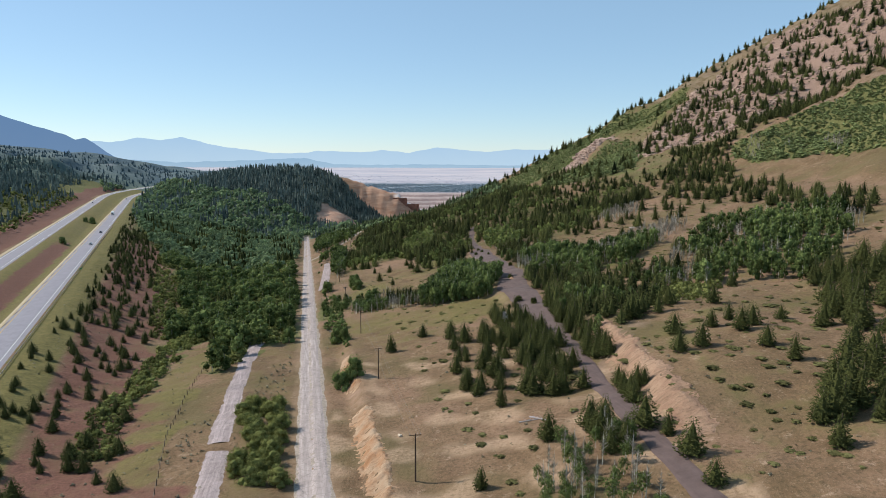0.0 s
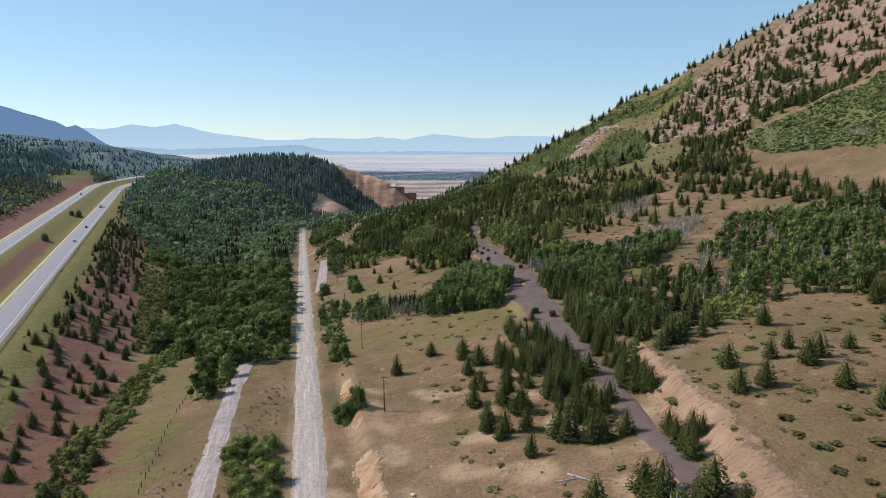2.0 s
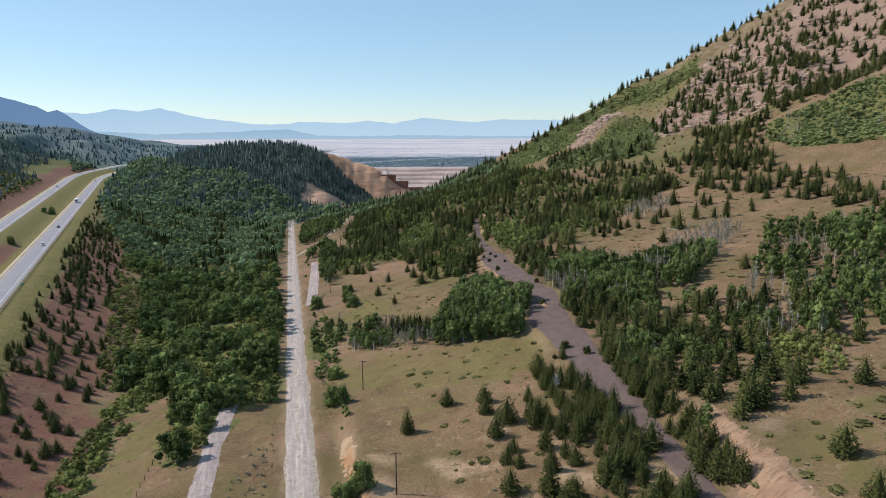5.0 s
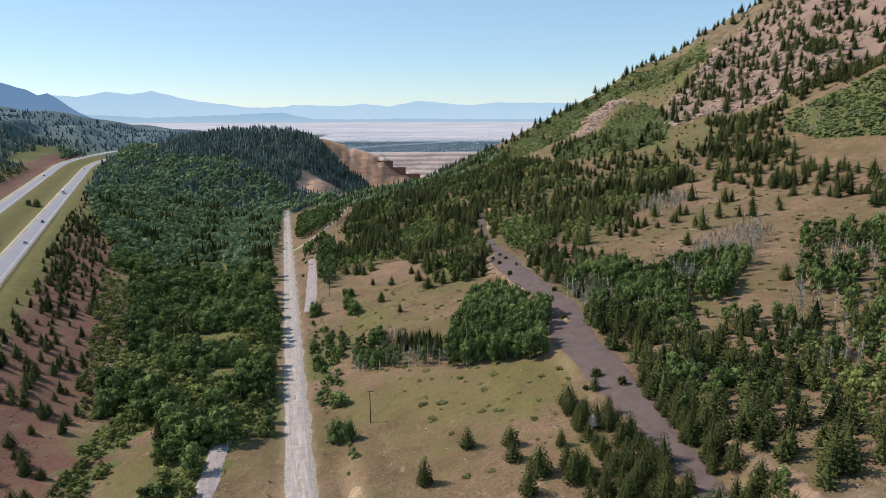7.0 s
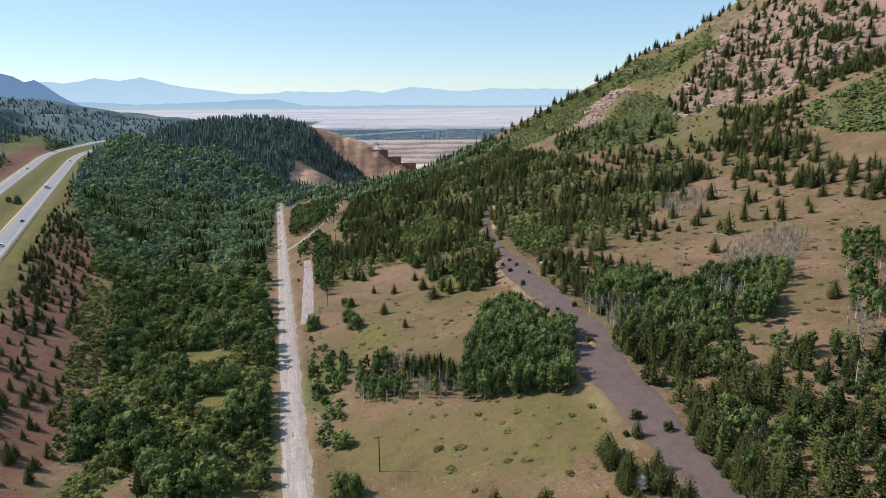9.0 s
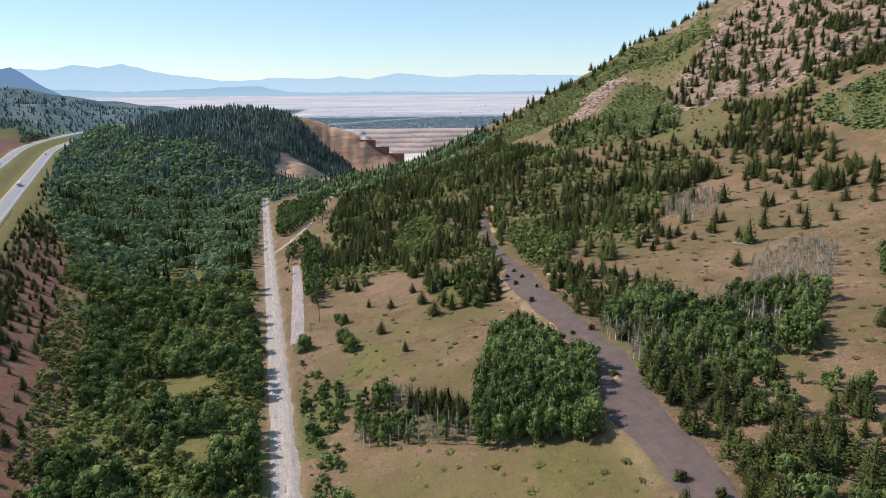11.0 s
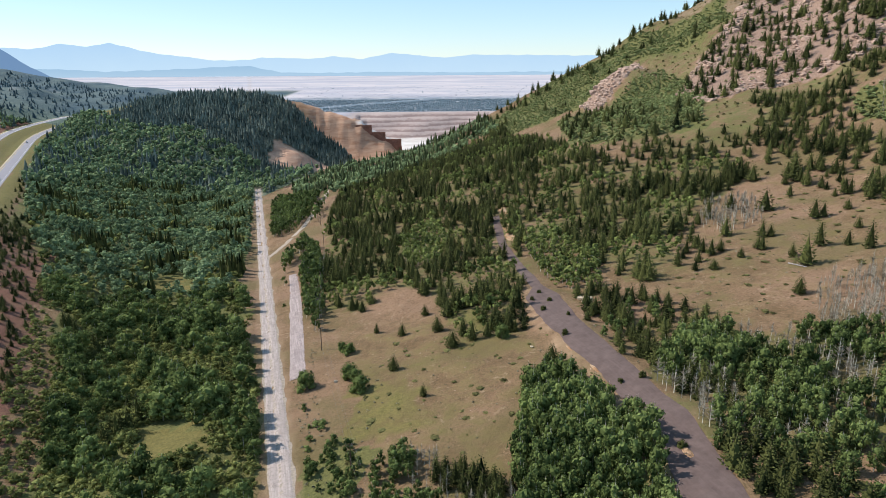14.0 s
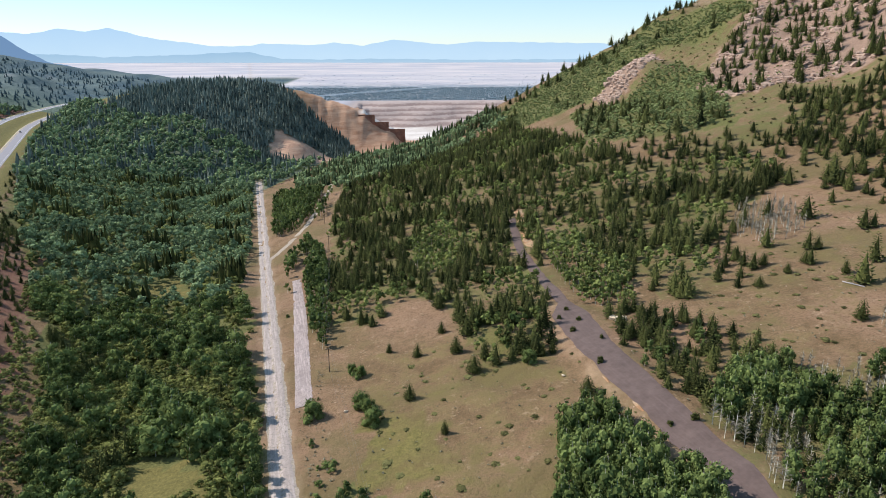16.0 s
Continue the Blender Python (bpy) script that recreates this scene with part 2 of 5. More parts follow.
SAGE = leaf_material("sage_leaves", (0.10, 0.10, 0.065), (0.22, 0.21, 0.15), 0.1)
# Needles of the far ridge, with blue air haze mixed into their colour.
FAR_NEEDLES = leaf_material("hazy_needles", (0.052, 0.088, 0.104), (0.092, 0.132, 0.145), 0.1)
PALE_ROCK = plain("pale_sandstone", (0.55, 0.45, 0.34), 0.92, 0, 0.25, 1.5)
ROCK = plain("pink_grey_rock", (0.34, 0.24, 0.19), 0.92, 0, 0.4, 0.7)
POLE_WOOD = plain("creosote_pole_wood", (0.075, 0.05, 0.035), 0.9, 0, 0.3, 4)
STEEL = plain("galvanised_steel", (0.32, 0.31, 0.30), 0.5, 0.6)
WIRE = plain("dark_wire", (0.12, 0.11, 0.10), 0.6, 0.3)


# ---- the lie of the land ----
def smax(a, b, k):
    """Rounded maximum of two heights."""
    return 0.5 * (a + b + np.sqrt((a - b) ** 2 + k * k))


def step(a, b, v):
    s = np.clip((v - a) / (b - a), 0.0, 1.0)
    return s * s * (3 - 2 * s)


def waves(x, y, size, seed):
    """Soft irregular waves between about -1 and 1, size metres long."""
    r = np.random.RandomState(seed)
    total = 0.0
    for i in range(7):
        a, p, f = r.uniform(0, 2 * np.pi), r.uniform(0, 2 * np.pi), r.uniform(0.6, 1.7) * 2 * np.pi / size
        total = total + np.sin((x * np.cos(a) + y * np.sin(a)) * f + p)
    return total / 3.2


def road_x(y):
    return -29.5 - 0.218 * (y - 128)


def road_z(y):
    return np.where(y < 900, -12.0 - 0.062 * (y - 128), -59.9 - 0.02 * (y - 900))


def highway_x(y):
    """Right edge of the near carriageway; it bends right beyond a kilometre."""
    return -126.0 - 0.424 * (y - 126) + 0.0006 * np.maximum(y - 960, 0) ** 2


HW_Z = -10.0
TRACK_Y = [0, 15, 45, 72, 105, 140, 175, 205, 240, 275, 312, 342, 354, 400, 430, 480]
TRACK_X = [55, 54, 51, 49.5, 48, 46, 43, 40, 43, 38, 33, 31.5, 32, 29.5, 29, 31]
TRACK_HALF = [2, 2, 2, 2.2, 2.6, 3.2, 5.5, 6.6, 4.8, 4.8, 5.6, 6.2, 2.4, 2.2, 2, 2]


def track_x(y):
    return np.interp(y, TRACK_Y, TRACK_X)


def hill_ridge(x):
    return np.interp(x, [-900, -660, -590, -535, -480, -425, -380, -290, -245, -205, -150, -105, -60],
                     [-90, -55, -24, 4, 15, 20, 27, 29, 24, 10, -28, -66, -80])


def height(x, y):
    x, y = np.asarray(x, float), np.asarray(y, float)
    d = x - road_x(y)
    zr = road_z(y)
    # right side of the valley: bench and mountain
    side = 0.2 + 0.08 * step(420, 560, y) - 0.13 * step(620, 900, y)
    rise = side * np.maximum(d - 4, 0)
    scarp = np.where(d < 21, 3.4 * step(9.5 + 0.5 * waves(x, y, 5, 14), 14.5 + 0.9 * waves(x, y, 7, 15), d), rise)
    cut = step(15, 40, y) * step(190, 150, y)
    bench = zr + rise * (1 - cut) + scarp * cut
    off = x - track_x(y)
    half = np.interp(y, TRACK_Y, TRACK_HALF)
    bench = bench + 4.2 * step(half + 1.5, half + 8.5 + waves(x, y, 14, 16), off) * step(75, 25, off) * step(35, 65, y) * step(150, 115, y)
    bench = bench + 1.7 * step(half + 7, half, np.abs(off)) * step(140, 185, y) * step(400, 350, y)
    mount = 0.53 * x - 24 + 0.105 * (np.minimum(y, 930) - 930) - 0.55 * np.maximum(y - 930, 0)
    mount = mount + waves(x, y, 130, 5) * 4 * step(120, 260, x) + waves(x, y, 45, 6) * 2.2 * step(120, 260, x) + np.abs(waves(x, y, 19, 7)) * 1.8 * step(200, 280, x)
    crag = 13 * np.exp(-(((x - 190) / 26) ** 2 + ((y - 765) / 34) ** 2))
    right = smax(bench - 0.42 * np.maximum(y - 960, 0), mount + crag, 14)
    # left side: meadow, creek, highway bank
    left = zr - 5.0 * step(14, 60, -d)
    e = x - highway_x(y)
    bank = HW_Z - 0.29 * np.maximum(e - 7, 0)
    bank = bank - 1.2 * np.exp(-((e + 19) / 4.0) ** 2) + 3.0 * step(-22, -37, e)
    bank = bank + 0.3 * np.maximum(-e - 60, 0) * (0.75 + 0.25 * waves(x, y, 160, 9))
    bank = np.minimum(bank, 40 + 0.05 * np.maximum(-e, 0) + waves(x, y, 220, 8) * 7)
    left = np.where(y < 1500, smax(left, bank, 3.0 * step(4, 14, e) + 0.01), left)
    z = np.where(d > 0, right, left)
    # wooded hill that closes the valley
    top = hill_ridge(x)
    foot = np.interp(x, [-520, -330, -230, -150], [600, 680, 820, 1000])
    front = step(0, 1, (y - foot) / (1230 - foot))
    front = 0.55 * front + 0.45 * np.clip((y - foot) / (1230 - foot), 0, 1)
    back = step(1420, 1250, y)
    hill = -70 + (top + 70) * np.where(y < 1230, front, back)
    z = np.where(y > 560, smax(z, hill, 6) * step(4, 30, e) + z * (1 - step(4, 30, e)), z)
    z = z + 12 * np.exp(-(((x + 172) / 20) ** 2 + ((y - 1035) / 40) ** 2) ** 1.5)
    # beyond: the plain
    plain = -48 + 0.0106 * (y - 1850)
    z = np.where(y > 1300, z + (np.maximum(plain, -60) - z) * step(1300, 1560, y) * step(-250, -100, -np.abs(x + 100) - 0 * y + 150), z)
    far = step(1560, 1900, y)
    z = z * (1 - far) + plain * far
    z = z - 24 * step(1020, 1280, y) * step(1420, 1330, y) * step(-230, -150, x) * step(140, 40, x)
    # long ridge beyond the highway
    crest = np.interp(x, [-2600, -1400, -1150, -950, -800, -650, -500], [150, 90, 55, 28, 8, -14, -52])
    ridge = -60 + (crest + 60) * np.where(y < 2000, step(1250, 2000, y), step(2900, 2050, y)) + waves(x, y, 300, 11) * 8
    z = np.where((y > 1250) & (x < -480), smax(z, ridge, 12), z)
    # open mine behind the hill
    waste = np.interp(x, [-250, -214, -171, -103, -85, -50, -20], [12, 9, -7, -28, -45, -62, -95])
    waste = waste - 4.5 * np.abs(waves(x, y, 42, 73)) + 1.5 * waves(x, y, 15, 74) + 3
    waste = -95 + (waste + 95) * np.where(y < 1400, step(1290, 1390, y), step(1520, 1400, y))
    z = np.where((y > 1280) & (y < 1530) & (x > -260) & (x < 20), smax(z, waste, 4), z)
    hole = step(-165, -95, x + 14 * waves(x, y, 90, 72)) * step(1885, 1660, y + 26 * waves(x, y, 170, 71) - 0.12 * x)
    shelf = (44 - 44 * hole) / 8.8
    deep = -92 + 8.8 * (np.floor(shelf) + step(0.45, 0.95, shelf - np.floor(shelf)))
    z = np.where((y > 1385) & (y < 1880) & (x > -140) & (x < 420), np.where(hole > 0.02, np.maximum(deep, np.where(y < 1530, waste, -92)), z), z)
    terrace = np.where((x > -32) & (x < 22), step(-34, -26, x) * step(24, 14, x), 0)
    z = z + terrace * 0.7 * (step(268, 272, y - 0.1 * x + 2 * waves(x, y, 30, 51)) - step(276, 290, y)) + terrace * 0.6 * (step(252, 255, y + 0.12 * x) - step(258, 268, y))
    # small relief
    wild = step(5, 12, np.abs(d)) * (1 - far) * np.where(e > 8, 1, 0)
    z = z + wild * (waves(x, y, 28, 1) * 0.5 + waves(x, y, 9, 2) * 0.15)
    return z


def mesh_from(name, v, f, materials, slots=None, smooth=False, colours=None, tint=None):
    """A mesh from arrays of places and of triangles or quads."""
    v, f = np.asarray(v, np.float32), np.asarray(f, np.int32)
    k = f.shape[1]
    me = bpy.data.meshes.new(name)
    me.vertices.add(len(v))
    me.vertices.foreach_set("co", v.ravel())
    me.loops.add(f.size)
    me.loops.foreach_set("vertex_index", f.ravel())
    me.polygons.add(len(f))
    me.polygons.foreach_set("loop_start", np.arange(0, f.size, k, dtype=np.int32))
    for m in materials:
        me.materials.append(m)
    if slots is not None:
        me.polygons.foreach_set("material_index", np.asarray(slots, np.int32))
    me.polygons.foreach_set("use_smooth", np.full(len(f), smooth))
    for key, value in (colours or {}).items():
        a = me.color_attributes.new(key, "FLOAT_COLOR", "POINT")
        a.data.foreach_set("color", np.asarray(value, np.float32).ravel())
    if tint is not None:
        a = me.attributes.new("tint", "FLOAT", "POINT")
        a.data.foreach_set("value", np.asarray(tint, np.float32))
    me.update(calc_edges=True)
    return me


def inside(poly, x, y):
    hit = np.zeros(np.shape(x), bool)
    for (x0, y0), (x1, y1) in zip(poly, poly[1:] + poly[:1]):
        if y0 != y1:
            hit ^= ((y0 > y) != (y1 > y)) & (x < (x1 - x0) * (y - y0) / (y1 - y0) + x0)
    return hit


# plan outlines of the cover
VAL = [(-186, 813), (-128, 537), (-117, 466), (-95, 390), (-91, 345), (-87, 313), (-79, 287), (-67, 268), (-64, 248), (-57, 225), (-115, 235), (-138, 297), (-162, 348), (-209, 437), (-266, 532), (-334, 665), (-329, 809), (-273, 872)]
VALNEAR = [(-88, 354), (-66, 278), (-60, 236), (-46, 186), (-53, 181), (-56, 165), (-58, 136), (-68, 140), (-81, 186), (-98, 203), (-108, 202), (-128, 275), (-162, 350), (-156, 462)]
CREEK = [(-99, 215), (-87, 202), (-85, 150), (-77, 118), (-75, 98), (-61, 69), (-75, 70), (-84, 100), (-89, 133), (-100, 178)]
CLUMP0 = [(-44, 97), (-28, 102), (-19, 69), (-15, 50), (-20, 46), (-31, 51), (-31, 68)]
HILLCON = [(-450, 1119), (-377, 1031), (-310, 1034), (-226, 991), (-185, 960), (-130, 960), (-95, 1150), (-120, 1290), (-300, 1300), (-480, 1250)]
HILLDEC = [(-640, 1180), (-470, 880), (-327, 652), (-322, 793), (-271, 866), (-180, 787), (-150, 900), (-130, 960), (-185, 960), (-226, 991), (-310, 1034), (-377, 1031), (-450, 1119), (-560, 1240)]
RA1 = [(-149, 732), (-124, 747), (-91, 683), (-88, 596), (-100, 583), (-118, 569)]
RA2 = [(-99, 503), (-89, 535), (-72, 478), (-61, 374), (-68, 383), (-87, 434)]
MIX = [(-79, 557), (-79, 691), (-28, 726), (52, 829), (85, 841), (94, 633), (108, 528), (128, 496), (164, 498), (167, 450), (105, 394), (88, 343), (67, 334), (55, 383), (35, 425), (32, 371), (24, 350), (20, 312), (-3, 315), (-9, 370), (-30, 401), (-40, 370), (-60, 388)]
PATCH1 = [(-26, 477), (-4, 498), (5, 464), (-7, 416), (-22, 427)]
PATCH2 = [(38, 423), (55, 434), (63, 362), (54, 338), (36, 352)]
BIGASPEN = [(1, 207), (4, 235), (14, 274), (24, 277), (30, 259), (33, 245), (38, 236), (33, 215), (30, 197)]
ROWMIX = [(-32, 247), (-23, 251), (-8, 238), (4, 226), (1, 207), (-31, 218)]
BRUSH2 = [(-52, 250), (-41, 268), (-33, 258), (-35, 241), (-36, 221), (-49, 224)]
RASPEN = [(47, 264), (65, 282), (85, 277), (103, 264), (115, 250), (91, 216), (82, 218), (74, 211), (58, 219), (50, 224), (44, 238)]
BARE = [(117, 302), (136, 300), (143, 291), (115, 250), (97, 266)]
BAREPATCH = [(129, 426), (150, 414), (139, 379), (117, 370), (112, 383)]
TRACKCON = [(44, 345), (56, 336), (55, 289), (48, 273), (38, 278), (41, 310)]
RCON = [(44, 233), (51, 221), (59, 213), (77, 195), (69, 183), (47, 191)]
NEARASPEN = [(29, 34), (36, 46), (46, 48), (48, 36), (49, 25), (46, 15), (28, 23)]
R0 = [(51, 209), (67, 225), (103, 186), (104, 158), (86, 149), (79, 130), (62, 118), (54, 105), (49, 131)]
R0B = [(84, 151), (97, 137), (92, 120), (73, 121)]
UP1 = [(197, 508), (220, 491), (226, 430), (216, 414), (197, 448), (187, 487)]
UP2 = [(218, 556), (228, 508), (254, 519), (288, 534), (316, 540), (380, 520), (370, 494), (287, 490), (268, 497), (244, 497), (228, 472), (220, 500), (211, 542)]
SCATR = [(121, 475), (225, 411), (145, 293), (92, 340)]
GREEN1 = [(151, 688), (200, 734), (224, 683), (202, 593), (168, 593)]
GREEN2 = [(240, 486), (290, 482), (321, 474), (400, 440), (330, 330), (268, 331), (262, 377), (242, 412), (236, 455)]
ASP0 = [(89, 174), (147, 277), (194, 242), (185, 205), (126, 131), (106, 146), (89, 154)]
CRAG = [(152, 756), (183, 789), (222, 812), (219, 775), (180, 737), (153, 715)]
MEADOW1 = [(-172, 469), (-161, 493), (-140, 457), (-160, 452)]
MEADOWS = [(-45, 345), (-30, 150), (40, 130), (36, 200), (20, 345)]
BENCH = [(75, 20), (60, 120), (70, 330), (160, 470), (230, 430), (230, 250), (120, 20)]
OLIVE1 = [(-41, 264), (-39, 297), (-22, 296), (-17, 284), (-26, 260)]
OLIVE2 = [(-30, 205), (3, 205), (33, 196), (32, 166), (17, 162), (-14, 172), (-26, 180)]
WILLOWS = [(-142, 304), (-157, 345), (-141, 369), (-93, 340), (-82, 294), (-107, 294), (-123, 280)]
RA5 = [(-96, 480), (-92, 515), (-78, 510), (-60, 392), (-58, 352), (-66, 372), (-84, 436)]
LIMEPATCH = [(150, 690), (192, 735), (224, 742), (210, 614), (178, 541), (150, 574)]
MEADOW3 = [(-84, 236), (-68, 240), (-60, 226), (-74, 218)]
MEADOW2 = [(-104, 272), (-109, 292), (-88, 286), (-82, 268), (-92, 262)]
LMEADOW = [(-55, 48), (-71, 90), (-85, 154), (-82, 183), (-69, 156), (-54, 81), (-46, 46)]
PINKCUT = [(58, 111), (73, 107), (61, 90), (56, 67), (47, 75)]
ROCKS = [(204, 655), (281, 750), (333, 817), (346, 599), (313, 547), (259, 543), (230, 571), (201, 589)]
SCAR = [(-206, 1000), (-206, 1080), (-150, 1100), (-122, 1070), (-116, 970), (-138, 965), (-168, 995)]
DARKPATCH = [(-38, 298), (-28, 298), (-13, 262), (-33, 264)]
CLEARING = [(-505, 1150), (-450, 1160), (-425, 1230), (-480, 1240)]
SPUR = [(-130, 740), (-85, 697), (-35, 700), (52, 829), (85, 841), (70, 930), (-20, 965), (-110, 940), (-150, 860)]
RDENSE = [(127, 136), (155, 142), (85, 29), (79, 37), (101, 69)]
UPLINE = [(187, 502), (218, 462), (220, 280), (226, 257), (195, 208), (184, 242), (185, 344), (173, 426)]
MASS = [(28, 464), (119, 554), (196, 502), (224, 562), (246, 488), (239, 459), (196, 474), (161, 459), (112, 373), (90, 330), (60, 350), (48, 380)]
TRACKSIDE = [(78, 300), (60, 330), (46, 322), (52, 206), (56, 135), (62, 106), (76, 113), (77, 148), (72, 200)]
RNEAR = [(58, 175), (78, 180), (78, 146), (66, 127), (54, 118), (52, 140)]
RNEAR2 = [(102, 185), (121, 184), (107, 162), (98, 175)]
RFILL = [(52, 215), (75, 225), (90, 196), (80, 172), (78, 140), (72, 120), (58, 112), (52, 132)]
R1B = [(80, 158), (92, 176), (112, 162), (100, 138), (86, 140)]
TOPS = [(290, 560), (330, 640), (340, 830), (480, 905), (620, 800), (560, 560), (430, 470)]
RIDGEG = [(57, 877), (90, 790), (152, 760), (222, 815), (262, 770), (300, 770), (330, 860), (239, 910), (151, 925)]
RIDGELINE = [(30, 872), (30, 925), (560, 955), (560, 915)]
MIDSHRUB = [(103, 600), (128, 760), (152, 720), (200, 600), (175, 530), (120, 560)]
LANE_Y, LANE_X = [0, 20, 43, 70, 90, 115, 146, 165, 200], [-21, -25.5, -31, -38, -43, -48.5, -55, -58, -63]
LANE2_Y, LANE2_X = [315, 328, 380, 430, 465], [-61.5, -63.5, -72, -80.5, -87]
BRANCH_Y, BRANCH_X = [515, 526, 560, 598, 650, 715, 760], [-113, -109, -102, -97, -95, -95, -99]


def grid_rows():
    y, rows = -190.0, []
    while y < 4900:
        rows.append(y)
        y += max(1.7, 0.0085 * (y + 60))
    return np.array(rows)


def build_ground():
    ys = grid_rows()
    u = np.linspace(-1, 1, 361)
    u = np.sign(u) * (0.45 * np.abs(u) + 0.55 * np.abs(u) ** 2.4)
    mid = -20 - 0.1 * np.clip(ys, 0, 1500)
    half = 330 + 0.85 * np.maximum(ys + 60, 0)
    X = mid[:, None] + half[:, None] * u[None, :]
    Y = np.repeat(ys[:, None], len(u), 1)
    Z = height(X, Y)
    d, e = X - road_x(Y), X - highway_x(Y)
    wx, wy = X + 3.0 * waves(X, Y, 17, 61), Y + 3.0 * waves(X, Y, 15, 62)
    red = 0.62 * step(13, 19, e) * step(54, 44, e + 7 * waves(X, Y, 26, 63)) * step(640, 420, Y)
    red = np.maximum(red, 0.8 * step(-35, -30, e) * step(-18, -22, e) * step(470, 400, Y))
    red = np.maximum(red, np.where((e < -57) & (e > -90), 0.75, 0) * step(1330, 1150, Y))
    green = 0.6 * step(13, 19, e) * (e < 50) * step(420, 560, Y)
    olive = 0.95 * step(19, 13, e) * (e > 0) + 0.7 * (e < -14) * (e > -41)
    for poly, amount in ((LMEADOW, 0.55), (MEADOWS, 0.36), (BENCH, 0.3), (OLIVE1, 0.62), (OLIVE2, 0.52), (MEADOW1, 0.9), (MEADOW2, 0.9), (MEADOW3, 0.9), (CLEARING, 1.0), (DARKPATCH, 0.5)):
        olive = np.maximum(olive, np.where(inside(poly, wx, wy), amount, 0))
    olive = np.maximum(olive, 0.36 * step(4, 6, -d) * step(22, 16, -d) * (Y < 420))
    for poly in (VAL, VALNEAR, CREEK, MEADOW1, MEADOW2, HILLDEC, BRUSH2, GREEN1, RIDGEG, GREEN2, MIDSHRUB):
        green = np.maximum(green, np.where(inside(poly, wx, wy), 1.0, 0))
    green = np.maximum(green, np.where(inside(RASPEN, wx, wy) | inside(MIX, wx, wy) | inside(BIGASPEN, wx, wy), 0.5, 0))
    pink = np.where(inside(ROCKS, wx, wy) | inside(CRAG, wx, wy), 0.8, 0) + np.where(inside(PINKCUT, wx, wy), 0.42, 0)
    pink = np.maximum(pink, np.where(inside(TOPS, wx, wy), 0.7, 0))
    pink = np.maximum(pink, step(230, 320, X) * 0.45 * (1 - inside(RIDGEG, wx, wy)) * (1 - inside(GREEN2, wx, wy)) * step(300, 420, Y) * (Y < 1000))
    bankcut = np.exp(-((d - 12.2) / 2.7) ** 4) * step(20, 45, Y) * step(180, 140, Y)
    pink = np.maximum(pink, bankcut * 0.4)
    green = np.maximum(green, 0.5 * step(90, 160, X) * step(430, 520, Y) * (Y < 1000) * (1 - inside(ROCKS, wx, wy)) * (1 - inside(CRAG, wx, wy)))
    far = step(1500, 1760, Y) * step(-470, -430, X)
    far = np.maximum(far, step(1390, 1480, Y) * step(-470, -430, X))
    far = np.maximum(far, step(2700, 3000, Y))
    green = np.maximum(green, np.where((X < -470) & (Y > 1200), 0.95, 0))
    green = np.maximum(green, np.where((e < -75) & (Y > 200), 0.7, 0))
    mine = np.where((Y > 1290) & (Y < 1900) & (X > -260) & (X < 420), 1.0, 0) * step(-235, -170, X + 0.1 * (1400 - Y))
    hole = step(-165, -95, X + 14 * waves(X, Y, 90, 72)) * step(1350, 1390, Y) * step(1885, 1660, Y + 26 * waves(X, Y, 170, 71) - 0.12 * X)
    floor = step(0.93, 0.99, hole)
    scar = inside(SCAR, wx, wy) * 1.0
    mine, floor = np.maximum(mine, scar), np.maximum(floor, scar * 0.08)
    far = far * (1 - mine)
    one = np.ones_like(X)
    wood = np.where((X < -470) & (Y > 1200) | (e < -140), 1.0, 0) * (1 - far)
    wood = np.maximum(wood, np.where((inside(HILLCON, X, Y) | inside(HILLDEC, X, Y)) & (e > 12) & ~inside(CLEARING, wx, wy), 0.8, 0) * (1 - scar))
    off = X - track_x(Y)
    half = np.interp(Y, TRACK_Y, TRACK_HALF)
    terrace = np.exp(-((off - half - 6) / 4.0) ** 2) * step(35, 60, Y) * step(150, 115, Y)
    pink = np.maximum(pink, terrace * 0.5)
    green = np.maximum(green, np.where((X > 45) & (Y < 150), 0.28, 0))
    pale = np.maximum(bankcut * 0.25, step(5.5, 4, np.abs(d)) * 0.4)
    pale = np.maximum(pale, (0.35 + 0.3 * waves(X, Y, 20, 43)) * np.exp(-((off + half + 1.5) / 2.0) ** 2) * step(150, 190, Y) * step(380, 340, Y))
    pale = np.maximum(pale, np.where((Y < 130) & (X > -15) & (X < 60), 0.8 * step(0.15, 0.75, waves(X, Y * 0.7, 15, 41)), 0))
    rows, cols = X.shape
    i = np.arange(rows * cols).reshape(rows, cols)
    f = np.stack([i[:-1, :-1], i[:-1, 1:], i[1:, 1:], i[1:, :-1]], -1).reshape(-1, 4)
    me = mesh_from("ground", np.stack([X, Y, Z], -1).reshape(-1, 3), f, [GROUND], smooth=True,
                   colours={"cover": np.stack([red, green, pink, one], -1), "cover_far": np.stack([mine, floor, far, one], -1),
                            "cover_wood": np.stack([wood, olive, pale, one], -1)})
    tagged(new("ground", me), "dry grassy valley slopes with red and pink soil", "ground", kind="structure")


build_ground()


